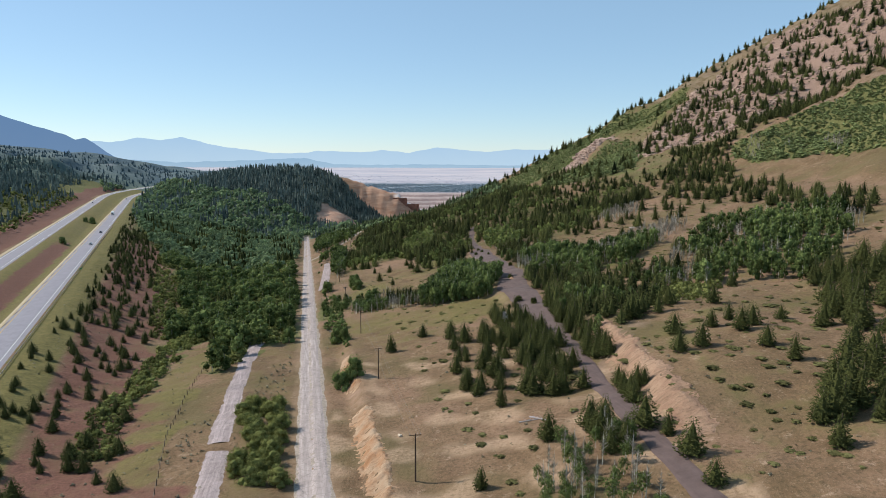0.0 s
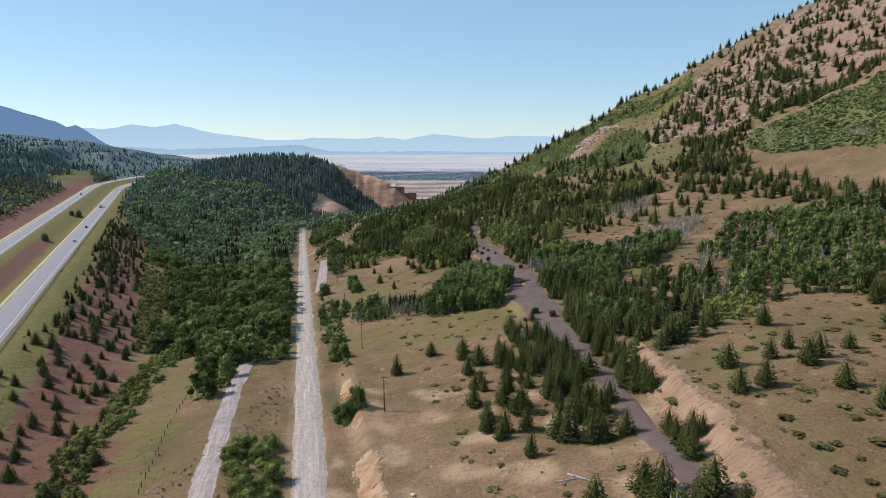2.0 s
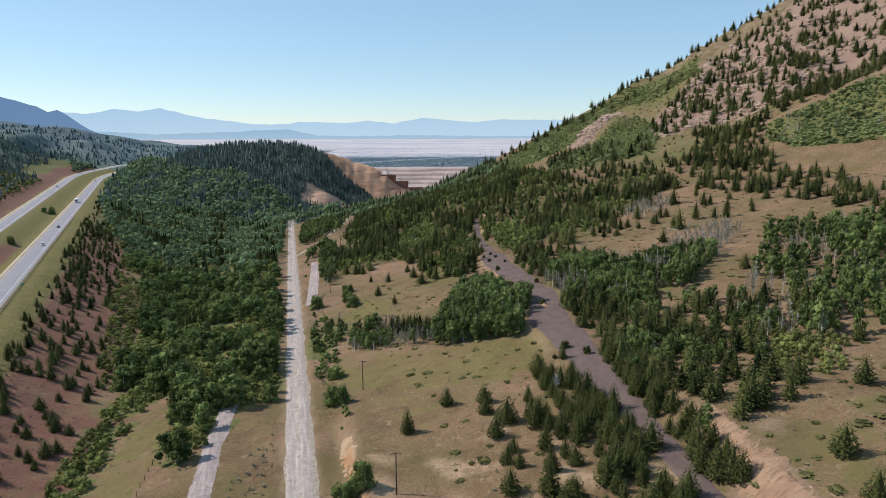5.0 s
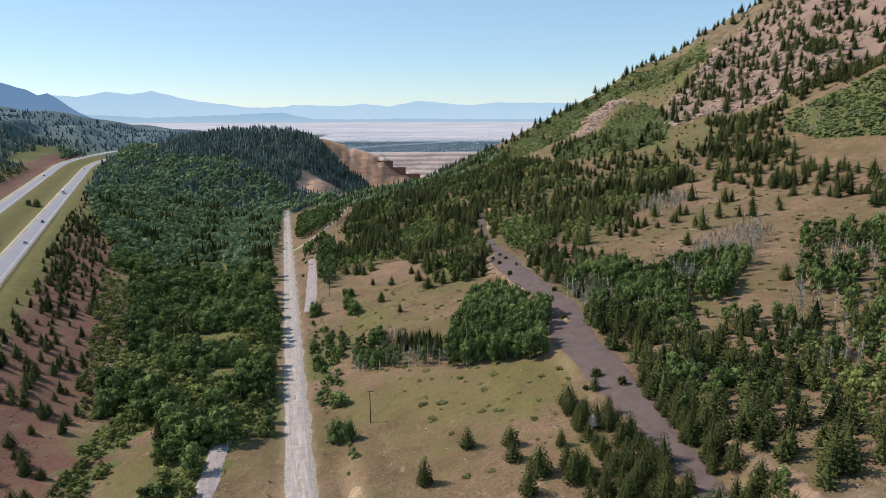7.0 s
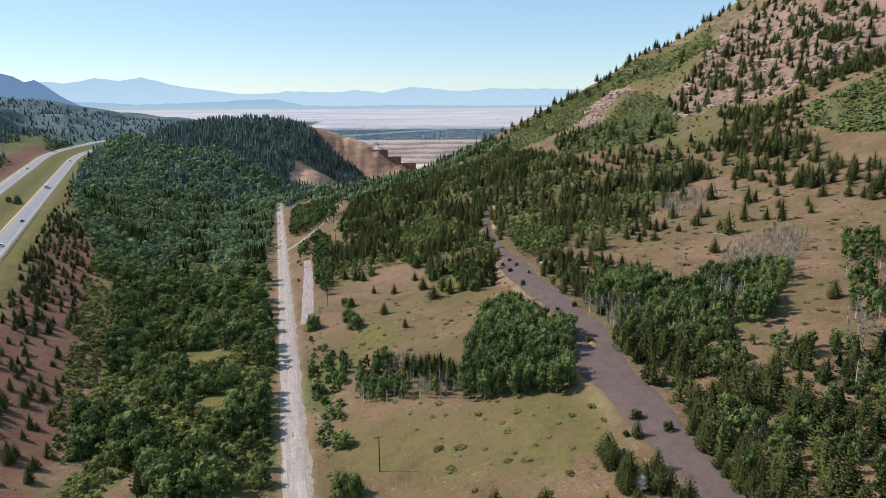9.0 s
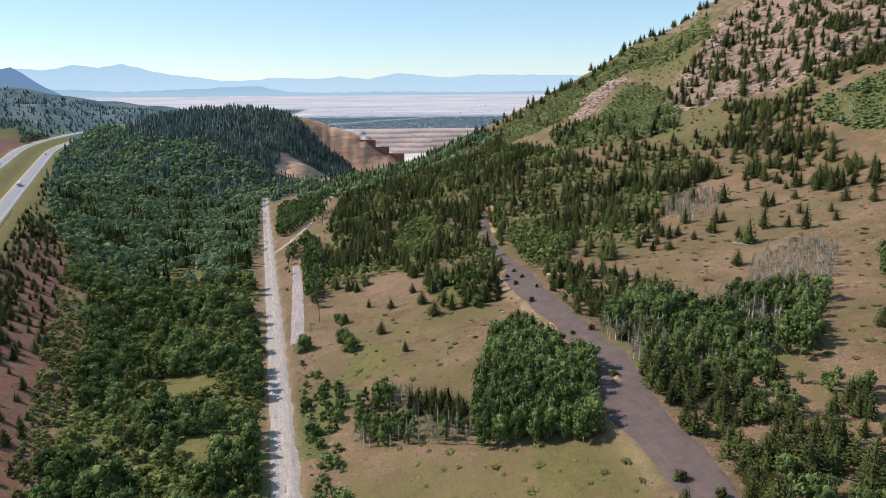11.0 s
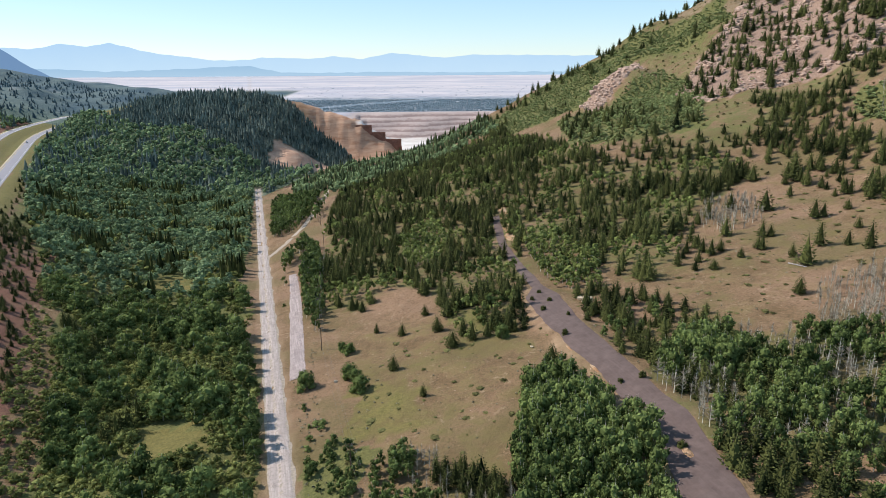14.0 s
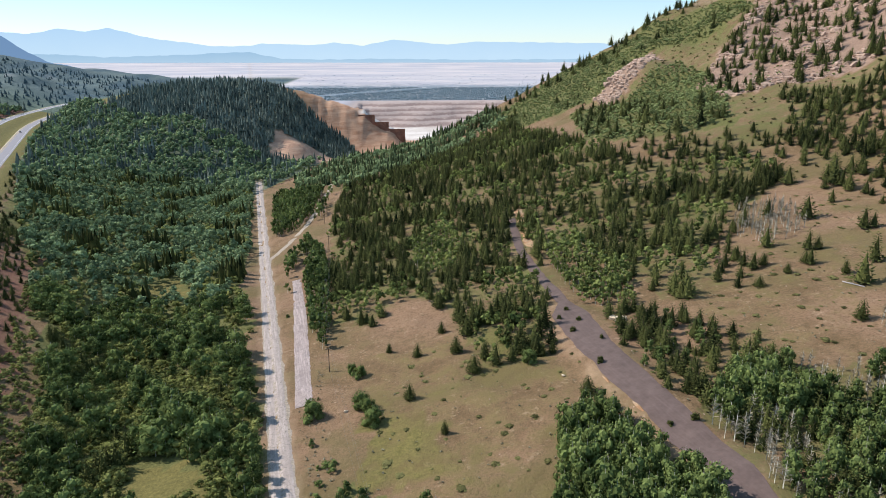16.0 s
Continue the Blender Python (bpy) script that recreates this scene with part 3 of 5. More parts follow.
def ribbon(name, ys, left, right, lift, material, label, category="road", cols=5, parent=None):
    """A strip of paving that follows the ground."""
    t = np.linspace(0, 1, cols)
    ys = np.asarray(ys, float)
    X = np.asarray(left)[:, None] * (1 - t) + np.asarray(right)[:, None] * t
    Y = np.repeat(ys[:, None], cols, 1)
    Z = height(X, Y) + lift
    Z[:, 0] -= 0.14
    Z[:, -1] -= 0.14
    i = np.arange(X.size).reshape(X.shape)
    f = np.stack([i[:-1, :-1], i[:-1, 1:], i[1:, 1:], i[1:, :-1]], -1).reshape(-1, 4)
    ob = new(name, mesh_from(name, np.stack([X, Y, Z], -1).reshape(-1, 3), f, [material], smooth=True))
    ob.parent = parent
    return tagged(ob, label, category, kind="structure") if not parent else ob


def bare_bank(name, ys, left, right, across, material, label, seed):
    """A worn soil face with runnels, its ragged edges sunk into the turf."""
    t = np.linspace(0, 1, across)[None, :]
    ys = np.asarray(ys, float)
    X = left[:, None] * (1 - t) + right[:, None] * t
    Y = np.repeat(ys[:, None], across, 1)
    inner = np.sin(np.pi * t) ** 0.5 * np.ones_like(X)
    ends = step(ys[0], ys[0] + 9, ys) * step(ys[-1], ys[-1] - 9, ys)
    runs = np.abs(waves(X * 0.3, Y, 2.6, seed)) * 0.3 + np.abs(waves(X * 0.5, Y, 1.1, seed + 1)) * 0.12
    ragged_edge = 0.35 * waves(X, Y, 4.0, seed + 2) + 0.25 * waves(X, Y, 1.7, seed + 3)
    Z = height(X, Y) + (0.5 * inner - runs * inner + ragged_edge * (1.2 - inner)) * ends[:, None] + 0.05 - 0.5 * (1 - inner) - 0.8 * (1 - ends)[:, None]
    i = np.arange(X.size).reshape(X.shape)
    f = np.stack([i[:-1, :-1], i[:-1, 1:], i[1:, 1:], i[1:, :-1]], -1).reshape(-1, 4)
    tagged(new(name, mesh_from(name, np.stack([X, Y, Z], -1).reshape(-1, 3), f, [material], smooth=True)), label, "bank", kind="structure")


def ragged(ys, amount, seed):
    r = np.random.RandomState(seed)
    return np.convolve(r.uniform(-1, 1, len(ys) + 8), np.ones(9) / 3.5, "valid")[: len(ys)] * amount


def crumbled(ys, amount, seed):
    return np.random.RandomState(seed).uniform(-amount, amount, len(ys))


def build_roads():
    ys = np.arange(-60, 880, 0.9)
    c = road_x(ys)
    ribbon("road_verge", ys, c - 3.9 + ragged(ys, 0.35, 1), c + 4.2 + ragged(ys, 0.4, 2), 0.10, GRAVEL, "pale gravel verge along an old road", "verge", cols=9)
    ribbon("road", ys, c - 3.1 + ragged(ys, 0.12, 3) + crumbled(ys, 0.16, 13), c + 3.1 + ragged(ys, 0.15, 4) + crumbled(ys, 0.22, 14), 0.22, OLD_ASPHALT, "cracked pale grey abandoned asphalt road", cols=11)
    ys = np.arange(0, 200, 0.6)
    for part_ys in (ys[ys < 66], ys[ys > 68.4]):
        c = np.interp(part_ys, LANE_Y, LANE_X)
        ribbon("old_lane", part_ys, c - 2.8 + ragged(part_ys, 0.24, 5) + crumbled(part_ys, 0.2, 15), c + 2.3 + ragged(part_ys, 0.24, 6) + crumbled(part_ys, 0.2, 16), 0.15, LANE_ASPHALT, "broken fragment of old pavement in grass")
    ys = np.arange(315, 462, 1.0)
    c = np.interp(ys, LANE2_Y, LANE2_X)
    ribbon("side_lane", ys, c - 2.9 + ragged(ys, 0.2, 7) + 0.012 * np.maximum(ys - 400, 0), c + 2.9 + ragged(ys, 0.2, 8) + crumbled(ys, 0.2, 17) - 0.012 * np.maximum(ys - 400, 0), 0.2, LANE_ASPHALT, "weathered grey pavement beside the old road")
    ys = np.arange(512, 760, 2.0)
    c = np.interp(ys, BRANCH_Y, BRANCH_X)
    ribbon("gravel_branch", ys, c - 2.0 + ragged(ys, 0.4, 9), c + 2.0 + ragged(ys, 0.4, 10), 0.2, GRAVEL, "pale gravel branch road between trees")
    ys = np.arange(0, 480, 1.5)
    c, h = track_x(ys), np.interp(ys, TRACK_Y, TRACK_HALF)
    ribbon("dirt_track", ys, c - h + ragged(ys, 0.5, 11), c + h + ragged(ys, 0.4, 12), 0.25, TRACK_DIRT, "dark brown gravel track on an embankment", cols=9)
    ys = np.arange(-40, 1330, 2.5)
    c = highway_x(ys)
    ribbon("highway_shoulder", ys, c - 14.8, c - 12.9, 0.14, SHOULDER, "yellowish gravel shoulder beside the highway", "shoulder")
    ribbon("highway_shoulder", ys, c - 55.5, c - 52.9, 0.14, SHOULDER, "pale gravel shoulder beside the far carriageway", "shoulder")
    for name, a, b, z in (("highway", -13, 0, 0.12), ("highway", -53, -40, 0.12)):
        hw = ribbon(name, ys, c + a, c + b, z, HIGHWAY, "grey two-lane highway carriageway with painted edge lines", cols=5)
        for kind, at, mat in (("edge_line", b - 2.6, WHITE_PAINT), ("edge_line", a + 1.6, YELLOW_PAINT if a > -20 else WHITE_PAINT)):
            ribbon(kind, ys, c + at, c + at + 0.3, z + 0.05 + 0.0, mat, "", parent=hw, cols=3)
    ys = np.arange(14, 93, 0.4)
    c = road_x(ys)
    bare_bank("road_cutbank", ys, c + 8.9 + ragged(ys, 0.3, 21), c + 15.4 + ragged(ys, 0.5, 22), 26, CREAM_SOIL, "bare cream and orange soil cutbank beside the old road", 21)
    ys = np.arange(100, 150, 0.5)
    c = road_x(ys)
    bare_bank("road_cutbank", ys, c + 9.5 + ragged(ys, 0.3, 23), c + 14.0 + ragged(ys, 0.5, 24), 18, CREAM_SOIL, "small crumbling cream soil bank beside the old road", 25)
    ys = np.arange(34, 122, 0.5)
    c = track_x(ys) + np.interp(ys, TRACK_Y, TRACK_HALF)
    bare_bank("track_cutbank", ys, c + 1.5 + ragged(ys, 0.3, 25), c + 10.5 + ragged(ys, 0.6, 26), 30, PINK_SOIL, "eroded pinkish soil bank above the dark track", 31)
    ys = np.arange(428, 500, 0.8)
    c = np.interp(ys, [428, 480, 500], [29, 31, 33])
    bare_bank("track_cutbank", ys, c + 2.2 + ragged(ys, 0.4, 27), c + 7.5 + ragged(ys, 0.6, 28), 16, CREAM_SOIL, "bare orange soil cut above the narrow track", 33)


build_roads()


# ---- trees ----
def stem(h, r, sides=5, lean=0.0):
    """A tapered trunk of height h."""
    a = np.arange(sides) * 2 * np.pi / sides
    rings = []
    for k, w in ((0, 1.35), (0.12, 1.0), (0.6, 0.65), (1.0, 0.12)):
        rings.append(np.stack([np.cos(a) * r * w + lean * k * k, np.sin(a) * r * w, np.full(sides, k * h - 0.3 * (k == 0))], -1))
    v = np.concatenate(rings)
    f = []
    for k in range(3):
        for j in range(sides):
            p, q = k * sides + j, k * sides + (j + 1) % sides
            f += [(p, q, q + sides), (p, q + sides, p + sides)]
    return v, np.array(f)


def conifer_crown(seed, tufts, size, width=0.25):
    """Unit pine: needle tufts on a ragged cone of boughs, round a dark core."""
    r = np.random.RandomState(seed)
    v, f = [], []
    turns = np.arange(6) * np.pi / 3
    for a in turns:
        v.append((np.cos(a) * width * 0.62, np.sin(a) * width * 0.62, 0.08))
    v.append((0, 0, 0.84))
    f += [(j, (j + 1) % 6, 6) for j in range(6)]
    for k in range(tufts):
        u = 1 - (1 - (k + r.uniform()) / tufts * 0.995) ** 0.56
        z = 0.05 + 0.95 * u
        a = k * 2.39996 + r.uniform(-0.4, 0.4)
        bough = 0.82 + 0.16 * np.sin(z * 40 + 3 * a + seed) + r.uniform(-0.16, 0.16)
        reach = (width * (1 - u) ** 0.72 * (0.78 + 0.22 * min(1, u * 6)) + 0.012) * bough
        out = np.array([np.cos(a), np.sin(a), 0.0])
        p = out * reach + np.array([0, 0, z - 0.12 * reach])
        side = np.array([-np.sin(a), np.cos(a), 0.0])
        s_ = size * r.uniform(0.7, 1.35) * (1.05 - 0.5 * u)
        tip = out * s_ * r.uniform(0.5, 1.1) + np.array([0, 0, s_ * r.uniform(-0.15, 0.75)])
        up = np.array([0, 0, s_ * 0.45]) - out * s_ * 0.5
        i = len(v)
        v += [tuple(p - side * s_ * 0.6 - out * s_ * 0.3), tuple(p + tip), tuple(p + side * s_ * 0.6 - out * s_ * 0.3), tuple(p + up)]
        f += [(i, i + 1, i + 3), (i + 1, i + 2, i + 3)]
    return np.array(v), np.array(f)


def conifer_far(seed, width=0.2):
    """Small far conifer: ragged stacked skirts."""
    r = np.random.RandomState(seed)
    v, f = [], []
    for z0, z1, w in ((0.05, 0.5, 1.0), (0.3, 0.78, 0.72), (0.58, 1.02, 0.42)):
        i, n = len(v), 7
        for j in range(n):
            a, q = 2 * np.pi * j / n + r.uniform(-0.2, 0.2), width * w * r.uniform(0.6, 1.25)
            v.append((np.cos(a) * q, np.sin(a) * q, z0 + r.uniform(-0.05, 0.05)))
        v.append((0, 0, z1))
        f += [(i + j, i + (j + 1) % n, i + n) for j in range(n)]
    return np.array(v), np.array(f)


PHI = (1 + 5 ** 0.5) / 2
ICO_V = np.array([(-1, PHI, 0), (1, PHI, 0), (-1, -PHI, 0), (1, -PHI, 0), (0, -1, PHI), (0, 1, PHI), (0, -1, -PHI), (0, 1, -PHI), (PHI, 0, -1), (PHI, 0, 1), (-PHI, 0, -1), (-PHI, 0, 1)]) / 1.902
ICO_F = np.array([(0, 11, 5), (0, 5, 1), (0, 1, 7), (0, 7, 10), (0, 10, 11), (1, 5, 9), (5, 11, 4), (11, 10, 2), (10, 7, 6), (7, 1, 8), (3, 9, 4), (3, 4, 2), (3, 2, 6), (3, 6, 8), (3, 8, 9),
                  (4, 9, 5), (2, 4, 11), (6, 2, 10), (8, 6, 7), (9, 8, 1)])


def leafy_crown(seed, lobes, leaves, width=0.32, low=0.25, size=0.075, tall=1.0, core=0.66):
    """Unit broadleaf crown: rounded lobes, each a dark core under many small leaf clumps."""
    r = np.random.RandomState(seed)
    centres = [(0, 0, 0.72, width * 0.62)]
    for k in range(lobes):
        a, q = 2.4 * k + r.uniform(-0.5, 0.5), width * r.uniform(0.35, 0.68)
        h = (k + 0.5) / lobes
        centres.append((np.cos(a) * q, np.sin(a) * q, low + (0.8 - low) * (0.15 + 0.75 * h), width * r.uniform(0.42, 0.62) * (1.1 - 0.35 * h)))
    v, f = [], []
    for cx, cy, cz, rad in centres if core else ():
        i = len(v)
        shape = ICO_V * rad * core * r.uniform(0.8, 1.15, (12, 1)) * np.array([1, 1, 0.95 * tall]) + np.array([cx, cy, cz])
        v += list(shape)
        f += [tuple(t + i) for t in ICO_F]
    for k in range(leaves):
        cx, cy, cz, rad = centres[k % len(centres)]
        n = r.normal(size=3)
        n /= np.linalg.norm(n)
        n[2] = abs(n[2]) if r.uniform() < 0.6 else n[2]
        p = np.array([cx, cy, cz]) + n * rad * r.uniform(0.78, 1.08) * np.array([1, 1, 0.95 * tall])
        t = np.cross(n + r.normal(size=3) * 0.8, r.normal(size=3))
        t /= np.linalg.norm(t) + 1e-6
        b = np.cross(n, t)
        s = size * r.uniform(0.6, 1.4)
        i = len(v)
        v += [p - t * s, p + b * s * 0.8 + n * s * 0.3, p + t * s, p - b * s * 0.8 - n * s * 0.1]
        f += [(i, i + 1, i + 2), (i, i + 2, i + 3)]
    return np.array(v), np.array(f)


def twiggy_crown(seed, boughs):
    """Bare branches, thin and upright."""
    r = np.random.RandomState(seed)
    v, f = [], []
    for k in range(boughs):
        a, z0 = r.uniform(0, 2 * np.pi), r.uniform(0.25, 0.8)
        L = r.uniform(0.12, 0.3) * (1.15 - z0)
        p = np.array([0, 0, z0])
        q = p + np.array([np.cos(a) * L, np.sin(a) * L, L * r.uniform(0.5, 1.2)])
        s = np.array([-np.sin(a), np.cos(a), 0]) * 0.008
        i = len(v)
        v += [p - s, p + s, q, p + np.array([0, 0, 0.02])]
        f += [(i, i + 1, i + 2), (i, i + 2, i + 3)]
    return np.array(v), np.array(f)


def scatter(poly, gap, seed, keep=1.0, clear=()):
    """Jittered places inside a plan outline, about gap metres apart."""
    r = np.random.RandomState(seed)
    xs, ys = [p[0] for p in poly], [p[1] for p in poly]
    gx, gy = np.meshgrid(np.arange(min(xs), max(xs), gap), np.arange(min(ys), max(ys), gap))
    x = (gx + r.uniform(-0.55, 0.55, gx.shape) * gap).ravel()
    y = (gy + r.uniform(-0.55, 0.55, gy.shape) * gap).ravel()
    e = x - highway_x(y)
    ok = inside(poly, x, y) & (r.uniform(size=x.shape) < keep) & open_land(x, y) & ((e > 13) | (e < -60))
    for c in clear:
        ok &= ~inside(c, x, y)
    return np.stack([x[ok], y[ok]], -1)


def open_land(x, y):
    """True where no road or lane runs."""
    ok = (np.abs(x - road_x(y)) > 6.5) | (y > 872)
    e = x - highway_x(y)
    ok &= (e > 4) | (e < -57) | ((e < -16) & (e > -36))
    ok &= ~((np.abs(x - np.interp(y, LANE_Y, LANE_X)) < 3.2) & (y > 15) & (y < 170))
    ok &= ~((np.abs(x - np.interp(y, LANE2_Y, LANE2_X)) < 4.5) & (y > 313) & (y < 505))
    ok &= ~((np.abs(x - np.interp(y, BRANCH_Y, BRANCH_X)) < 3.6) & (y > 510) & (y < 745))
    ok &= ~((np.abs(x - track_x(y)) < np.interp(y, TRACK_Y, TRACK_HALF) + 0.8) & (y > 0) & (y < 480))
    return ok


def stand(name, places, shapes, tall, wide, leaf, bark, label, category, seed, trunk=True):
    """Many trees joined into one mesh. shapes: unit crowns; tall: metres from, to; wide: crown width factor from, to."""
    if not len(places):
        return None
    r = np.random.RandomState(seed)
    n = len(places)
    z = height(places[:, 0], places[:, 1])
    hs, ws, turn, pick = r.uniform(*tall, n), r.uniform(*wide, n), r.uniform(0, 6.28, n), r.randint(0, len(shapes), n)
    tone = np.clip(0.48 + 0.38 * waves(places[:, 0], places[:, 1], 34, 31) + r.uniform(-0.42, 0.42, n), 0, 1)
    hs = hs * (1 + 0.15 * waves(places[:, 0], places[:, 1], 50, 32))
    sv, sf = stem(1.0, 0.014, 3)
    V, F, S, T, base = [], [], [], [], 0
    for k in range(len(shapes)):
        cv, cf = shapes[k]
        if trunk:
            f = np.concatenate([cf, sf + len(cv)])
            slots = np.concatenate([np.zeros(len(cf), int), np.ones(len(sf), int)])
            v0 = np.concatenate([cv, sv])
        else:
            v0, f, slots = cv, cf, np.zeros(len(cf), int)
        idx = np.nonzero(pick == k)[0]
        if not len(idx):
            continue
        c, s = np.cos(turn[idx])[:, None], np.sin(turn[idx])[:, None]
        h, w = hs[idx][:, None], (hs[idx] * ws[idx])[:, None]
        X = (v0[None, :, 0] * c - v0[None, :, 1] * s) * w + places[idx, 0][:, None]
        Y = (v0[None, :, 0] * s + v0[None, :, 1] * c) * w + places[idx, 1][:, None]
        Zv = v0[None, :, 2] * h + z[idx][:, None] - 0.1
        V.append(np.stack([X, Y, Zv], -1).reshape(-1, 3))
        F.append((f[None] + (np.arange(len(idx)) * len(v0))[:, None, None] + base).reshape(-1, 3))
        S.append(np.tile(slots, len(idx)))
        T.append(np.repeat(tone[idx], len(v0)))
        base += len(idx) * len(v0)
    me = mesh_from(name, np.concatenate(V), np.concatenate(F), [leaf, bark], np.concatenate(S), tint=np.concatenate(T))
    return tagged(new(name, me), label, category, kind="stuff")


PINES_MID = [conifer_crown(s, 92, 0.078, w) for s, w in enumerate((0.24, 0.31, 0.27, 0.35, 0.29))]
PINES_FAR = [conifer_far(s) for s in range(5)]
LEAFY_MID = [leafy_crown(s, 7, 220, 0.36, 0.02, 0.046) for s in range(6)]
LEAFY_FAR = [leafy_crown(s, 1, 11, 0.44, 0.15, 0.15, 1.0, 0.85) for s in range(6)]
BUSHY = [leafy_crown(s, 6, 120, 0.55, -0.1, 0.066) for s in range(6)]
LEAFY_HALF = [leafy_crown(s, 2, 40, 0.36, 0.12, 0.095) for s in range(6)]
SHRUB = [leafy_crown(s, 3, 14, 0.5, -0.1, 0.22, 1.0, 0) for s in range(4)]
TUFTS = [leafy_crown(s, 3, 18, 0.5, -0.1, 0.19, 1.0, 0.8) for s in range(4)]
MATS = [(v * np.array([1, 1, 0.85]), f) for v, f in (leafy_crown(s, 7, 70, 0.62, 0.0, 0.12, 1.0, 0.85) for s in range(4))]
TWIGS = [twiggy_crown(s, 46) for s in range(4)]


def split(places, seed, *shares):
    """Deal places out at random by shares, in soft patches."""
    r = np.random.RandomState(seed)
    q = np.clip(0.5 + 0.33 * waves(places[:, 0], places[:, 1], 45, seed) + r.uniform(-0.14, 0.14, len(places)), 0, 0.999)
    edges = np.cumsum((0,) + shares)
    edges = edges / edges[-1]
    order = np.argsort(np.argsort(q)) / max(1, len(q))
    return [places[(order >= lo) & (order < hi)] for lo, hi in zip(edges, edges[1:])]


def band(y0, y1, e0, e1, gap, seed, keep=1.0):
    """Places beside the highway, between two distances from its edge."""
    r = np.random.RandomState(seed)
    gy, ge = np.meshgrid(np.arange(y0, y1, gap), np.arange(e0, e1, gap))
    y = (gy + r.uniform(-0.5, 0.5, gy.shape) * gap).ravel()
    x = highway_x(y) + (ge + r.uniform(-0.5, 0.5, gy.shape) * gap).ravel()
    ok = r.uniform(size=x.shape) < keep
    return np.stack([x[ok], y[ok]], -1)




def build_forests():
    val = np.concatenate([scatter(VAL, 4.0, 1, 0.92, (MEADOW1, MEADOW2, MEADOW3)), scatter(VALNEAR, 4.0, 2, 0.88, (VAL, LMEADOW, MEADOW2, MEADOW3))])
    near, away = val[val[:, 1] < 430], val[val[:, 1] >= 430]
    away = away[np.random.RandomState(6).uniform(size=len(away)) < 0.72]
    lump = waves(near[:, 0], near[:, 1] * 0.7, 30, 51) + 0.6 * waves(near[:, 0], near[:, 1], 13, 52)
    r = np.random.RandomState(3).uniform(size=len(near))
    by_road = step(20, 9, road_x(near[:, 1]) - near[:, 0])
    tall = lump + 0.5 * by_road > 0.08
    a, low = near[tall & (r < 0.97)], near[~tall & (lump > -1.0)]
    w, c = split(low, 3, 0.86, 0.05)
    stand("valley_aspens", a, LEAFY_MID, (5.5, 11.5), (0.75, 1.15), ASPEN, PALE_BARK, "dark green aspens crowding the valley floor", "forest", 1)
    stand("valley_willows", w, BUSHY, (2.2, 4.2), (1.0, 1.5), WILLOW, BARK, "rounded light green willow thickets beside the creek", "bushes", 2)
    under = np.concatenate([scatter(VALNEAR, 3.6, 56, 0.7, (LMEADOW, MEADOW2, MEADOW3)), scatter(WILLOWS, 2.8, 57, 0.9, (MEADOW2,))])
    stand("valley_willows", under, BUSHY, (1.5, 3.4), (1.0, 1.6), WILLOW, BARK, "low olive willow scrub under the valley aspens", "bushes", 57)
    stand("valley_conifers", c, PINES_MID, (7, 11), (0.8, 1.0), PINE, BARK, "single dark pines rising from the broadleaf thicket", "forest", 3)
    a, w, c = split(away, 4, 0.62, 0.26, 0.12)
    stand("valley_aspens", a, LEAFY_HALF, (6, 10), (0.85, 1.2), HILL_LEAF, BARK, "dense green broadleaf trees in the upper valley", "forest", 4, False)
    stand("valley_willows", w, LEAFY_FAR, (4, 6), (1.0, 1.4), WILLOW, BARK, "light green thickets in the upper valley", "bushes", 5, False)
    stand("valley_conifers", c, PINES_FAR, (9, 14), (0.8, 1.1), PINE, BARK, "dark conifers among the valley broadleaf trees", "forest", 6, False)
    foot = band(200, 560, 46, 66, 3.0, 53, 0.7)
    foot = foot[~inside(VALNEAR, foot[:, 0], foot[:, 1]) & ~inside(VAL, foot[:, 0], foot[:, 1])]
    stand("bank_foot_willows", foot, BUSHY, (1.4, 3.2), (1.0, 1.5), WILLOW, BARK, "olive willow bushes at the foot of the red bank", "bushes", 53)
    yy = np.random.RandomState(54).uniform(150, 420, 46)
    side = road_x(yy) + np.random.RandomState(55).uniform(7.5, 15, 46)
    ok = open_land(side, yy)
    stand("verge_bushes", np.stack([side[ok], yy[ok]], -1), BUSHY, (1.2, 3.6), (0.9, 1.4), ASPEN, BARK, "green bushes on the road verge", "bushes", 54)
    stand("creek_willows", scatter(CREEK, 2.2, 3, 0.75), BUSHY, (1.6, 3.2), (0.9, 1.3), WILLOW, BARK, "grey-green willow bushes lining the creek", "bushes", 3)
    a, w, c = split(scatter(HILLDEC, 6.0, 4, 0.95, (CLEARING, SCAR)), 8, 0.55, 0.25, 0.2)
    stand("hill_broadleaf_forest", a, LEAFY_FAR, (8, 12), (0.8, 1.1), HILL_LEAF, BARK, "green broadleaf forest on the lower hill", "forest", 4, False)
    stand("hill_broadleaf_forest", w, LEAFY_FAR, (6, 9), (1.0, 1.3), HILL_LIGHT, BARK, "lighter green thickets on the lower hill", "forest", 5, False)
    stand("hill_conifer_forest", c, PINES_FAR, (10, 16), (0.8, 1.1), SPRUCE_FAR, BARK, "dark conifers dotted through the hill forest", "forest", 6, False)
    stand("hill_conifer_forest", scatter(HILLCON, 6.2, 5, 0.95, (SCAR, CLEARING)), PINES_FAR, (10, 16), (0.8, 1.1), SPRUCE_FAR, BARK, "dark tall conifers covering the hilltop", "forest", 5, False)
    a, c = split(scatter(SPUR, 5.0, 14, 0.88), 15, 0.62, 0.38)
    stand("spur_aspens", a, LEAFY_FAR, (5, 8), (0.8, 1.2), HILL_LIGHT, PALE_BARK, "light green aspens on the spur below the mountain", "forest", 14, False)
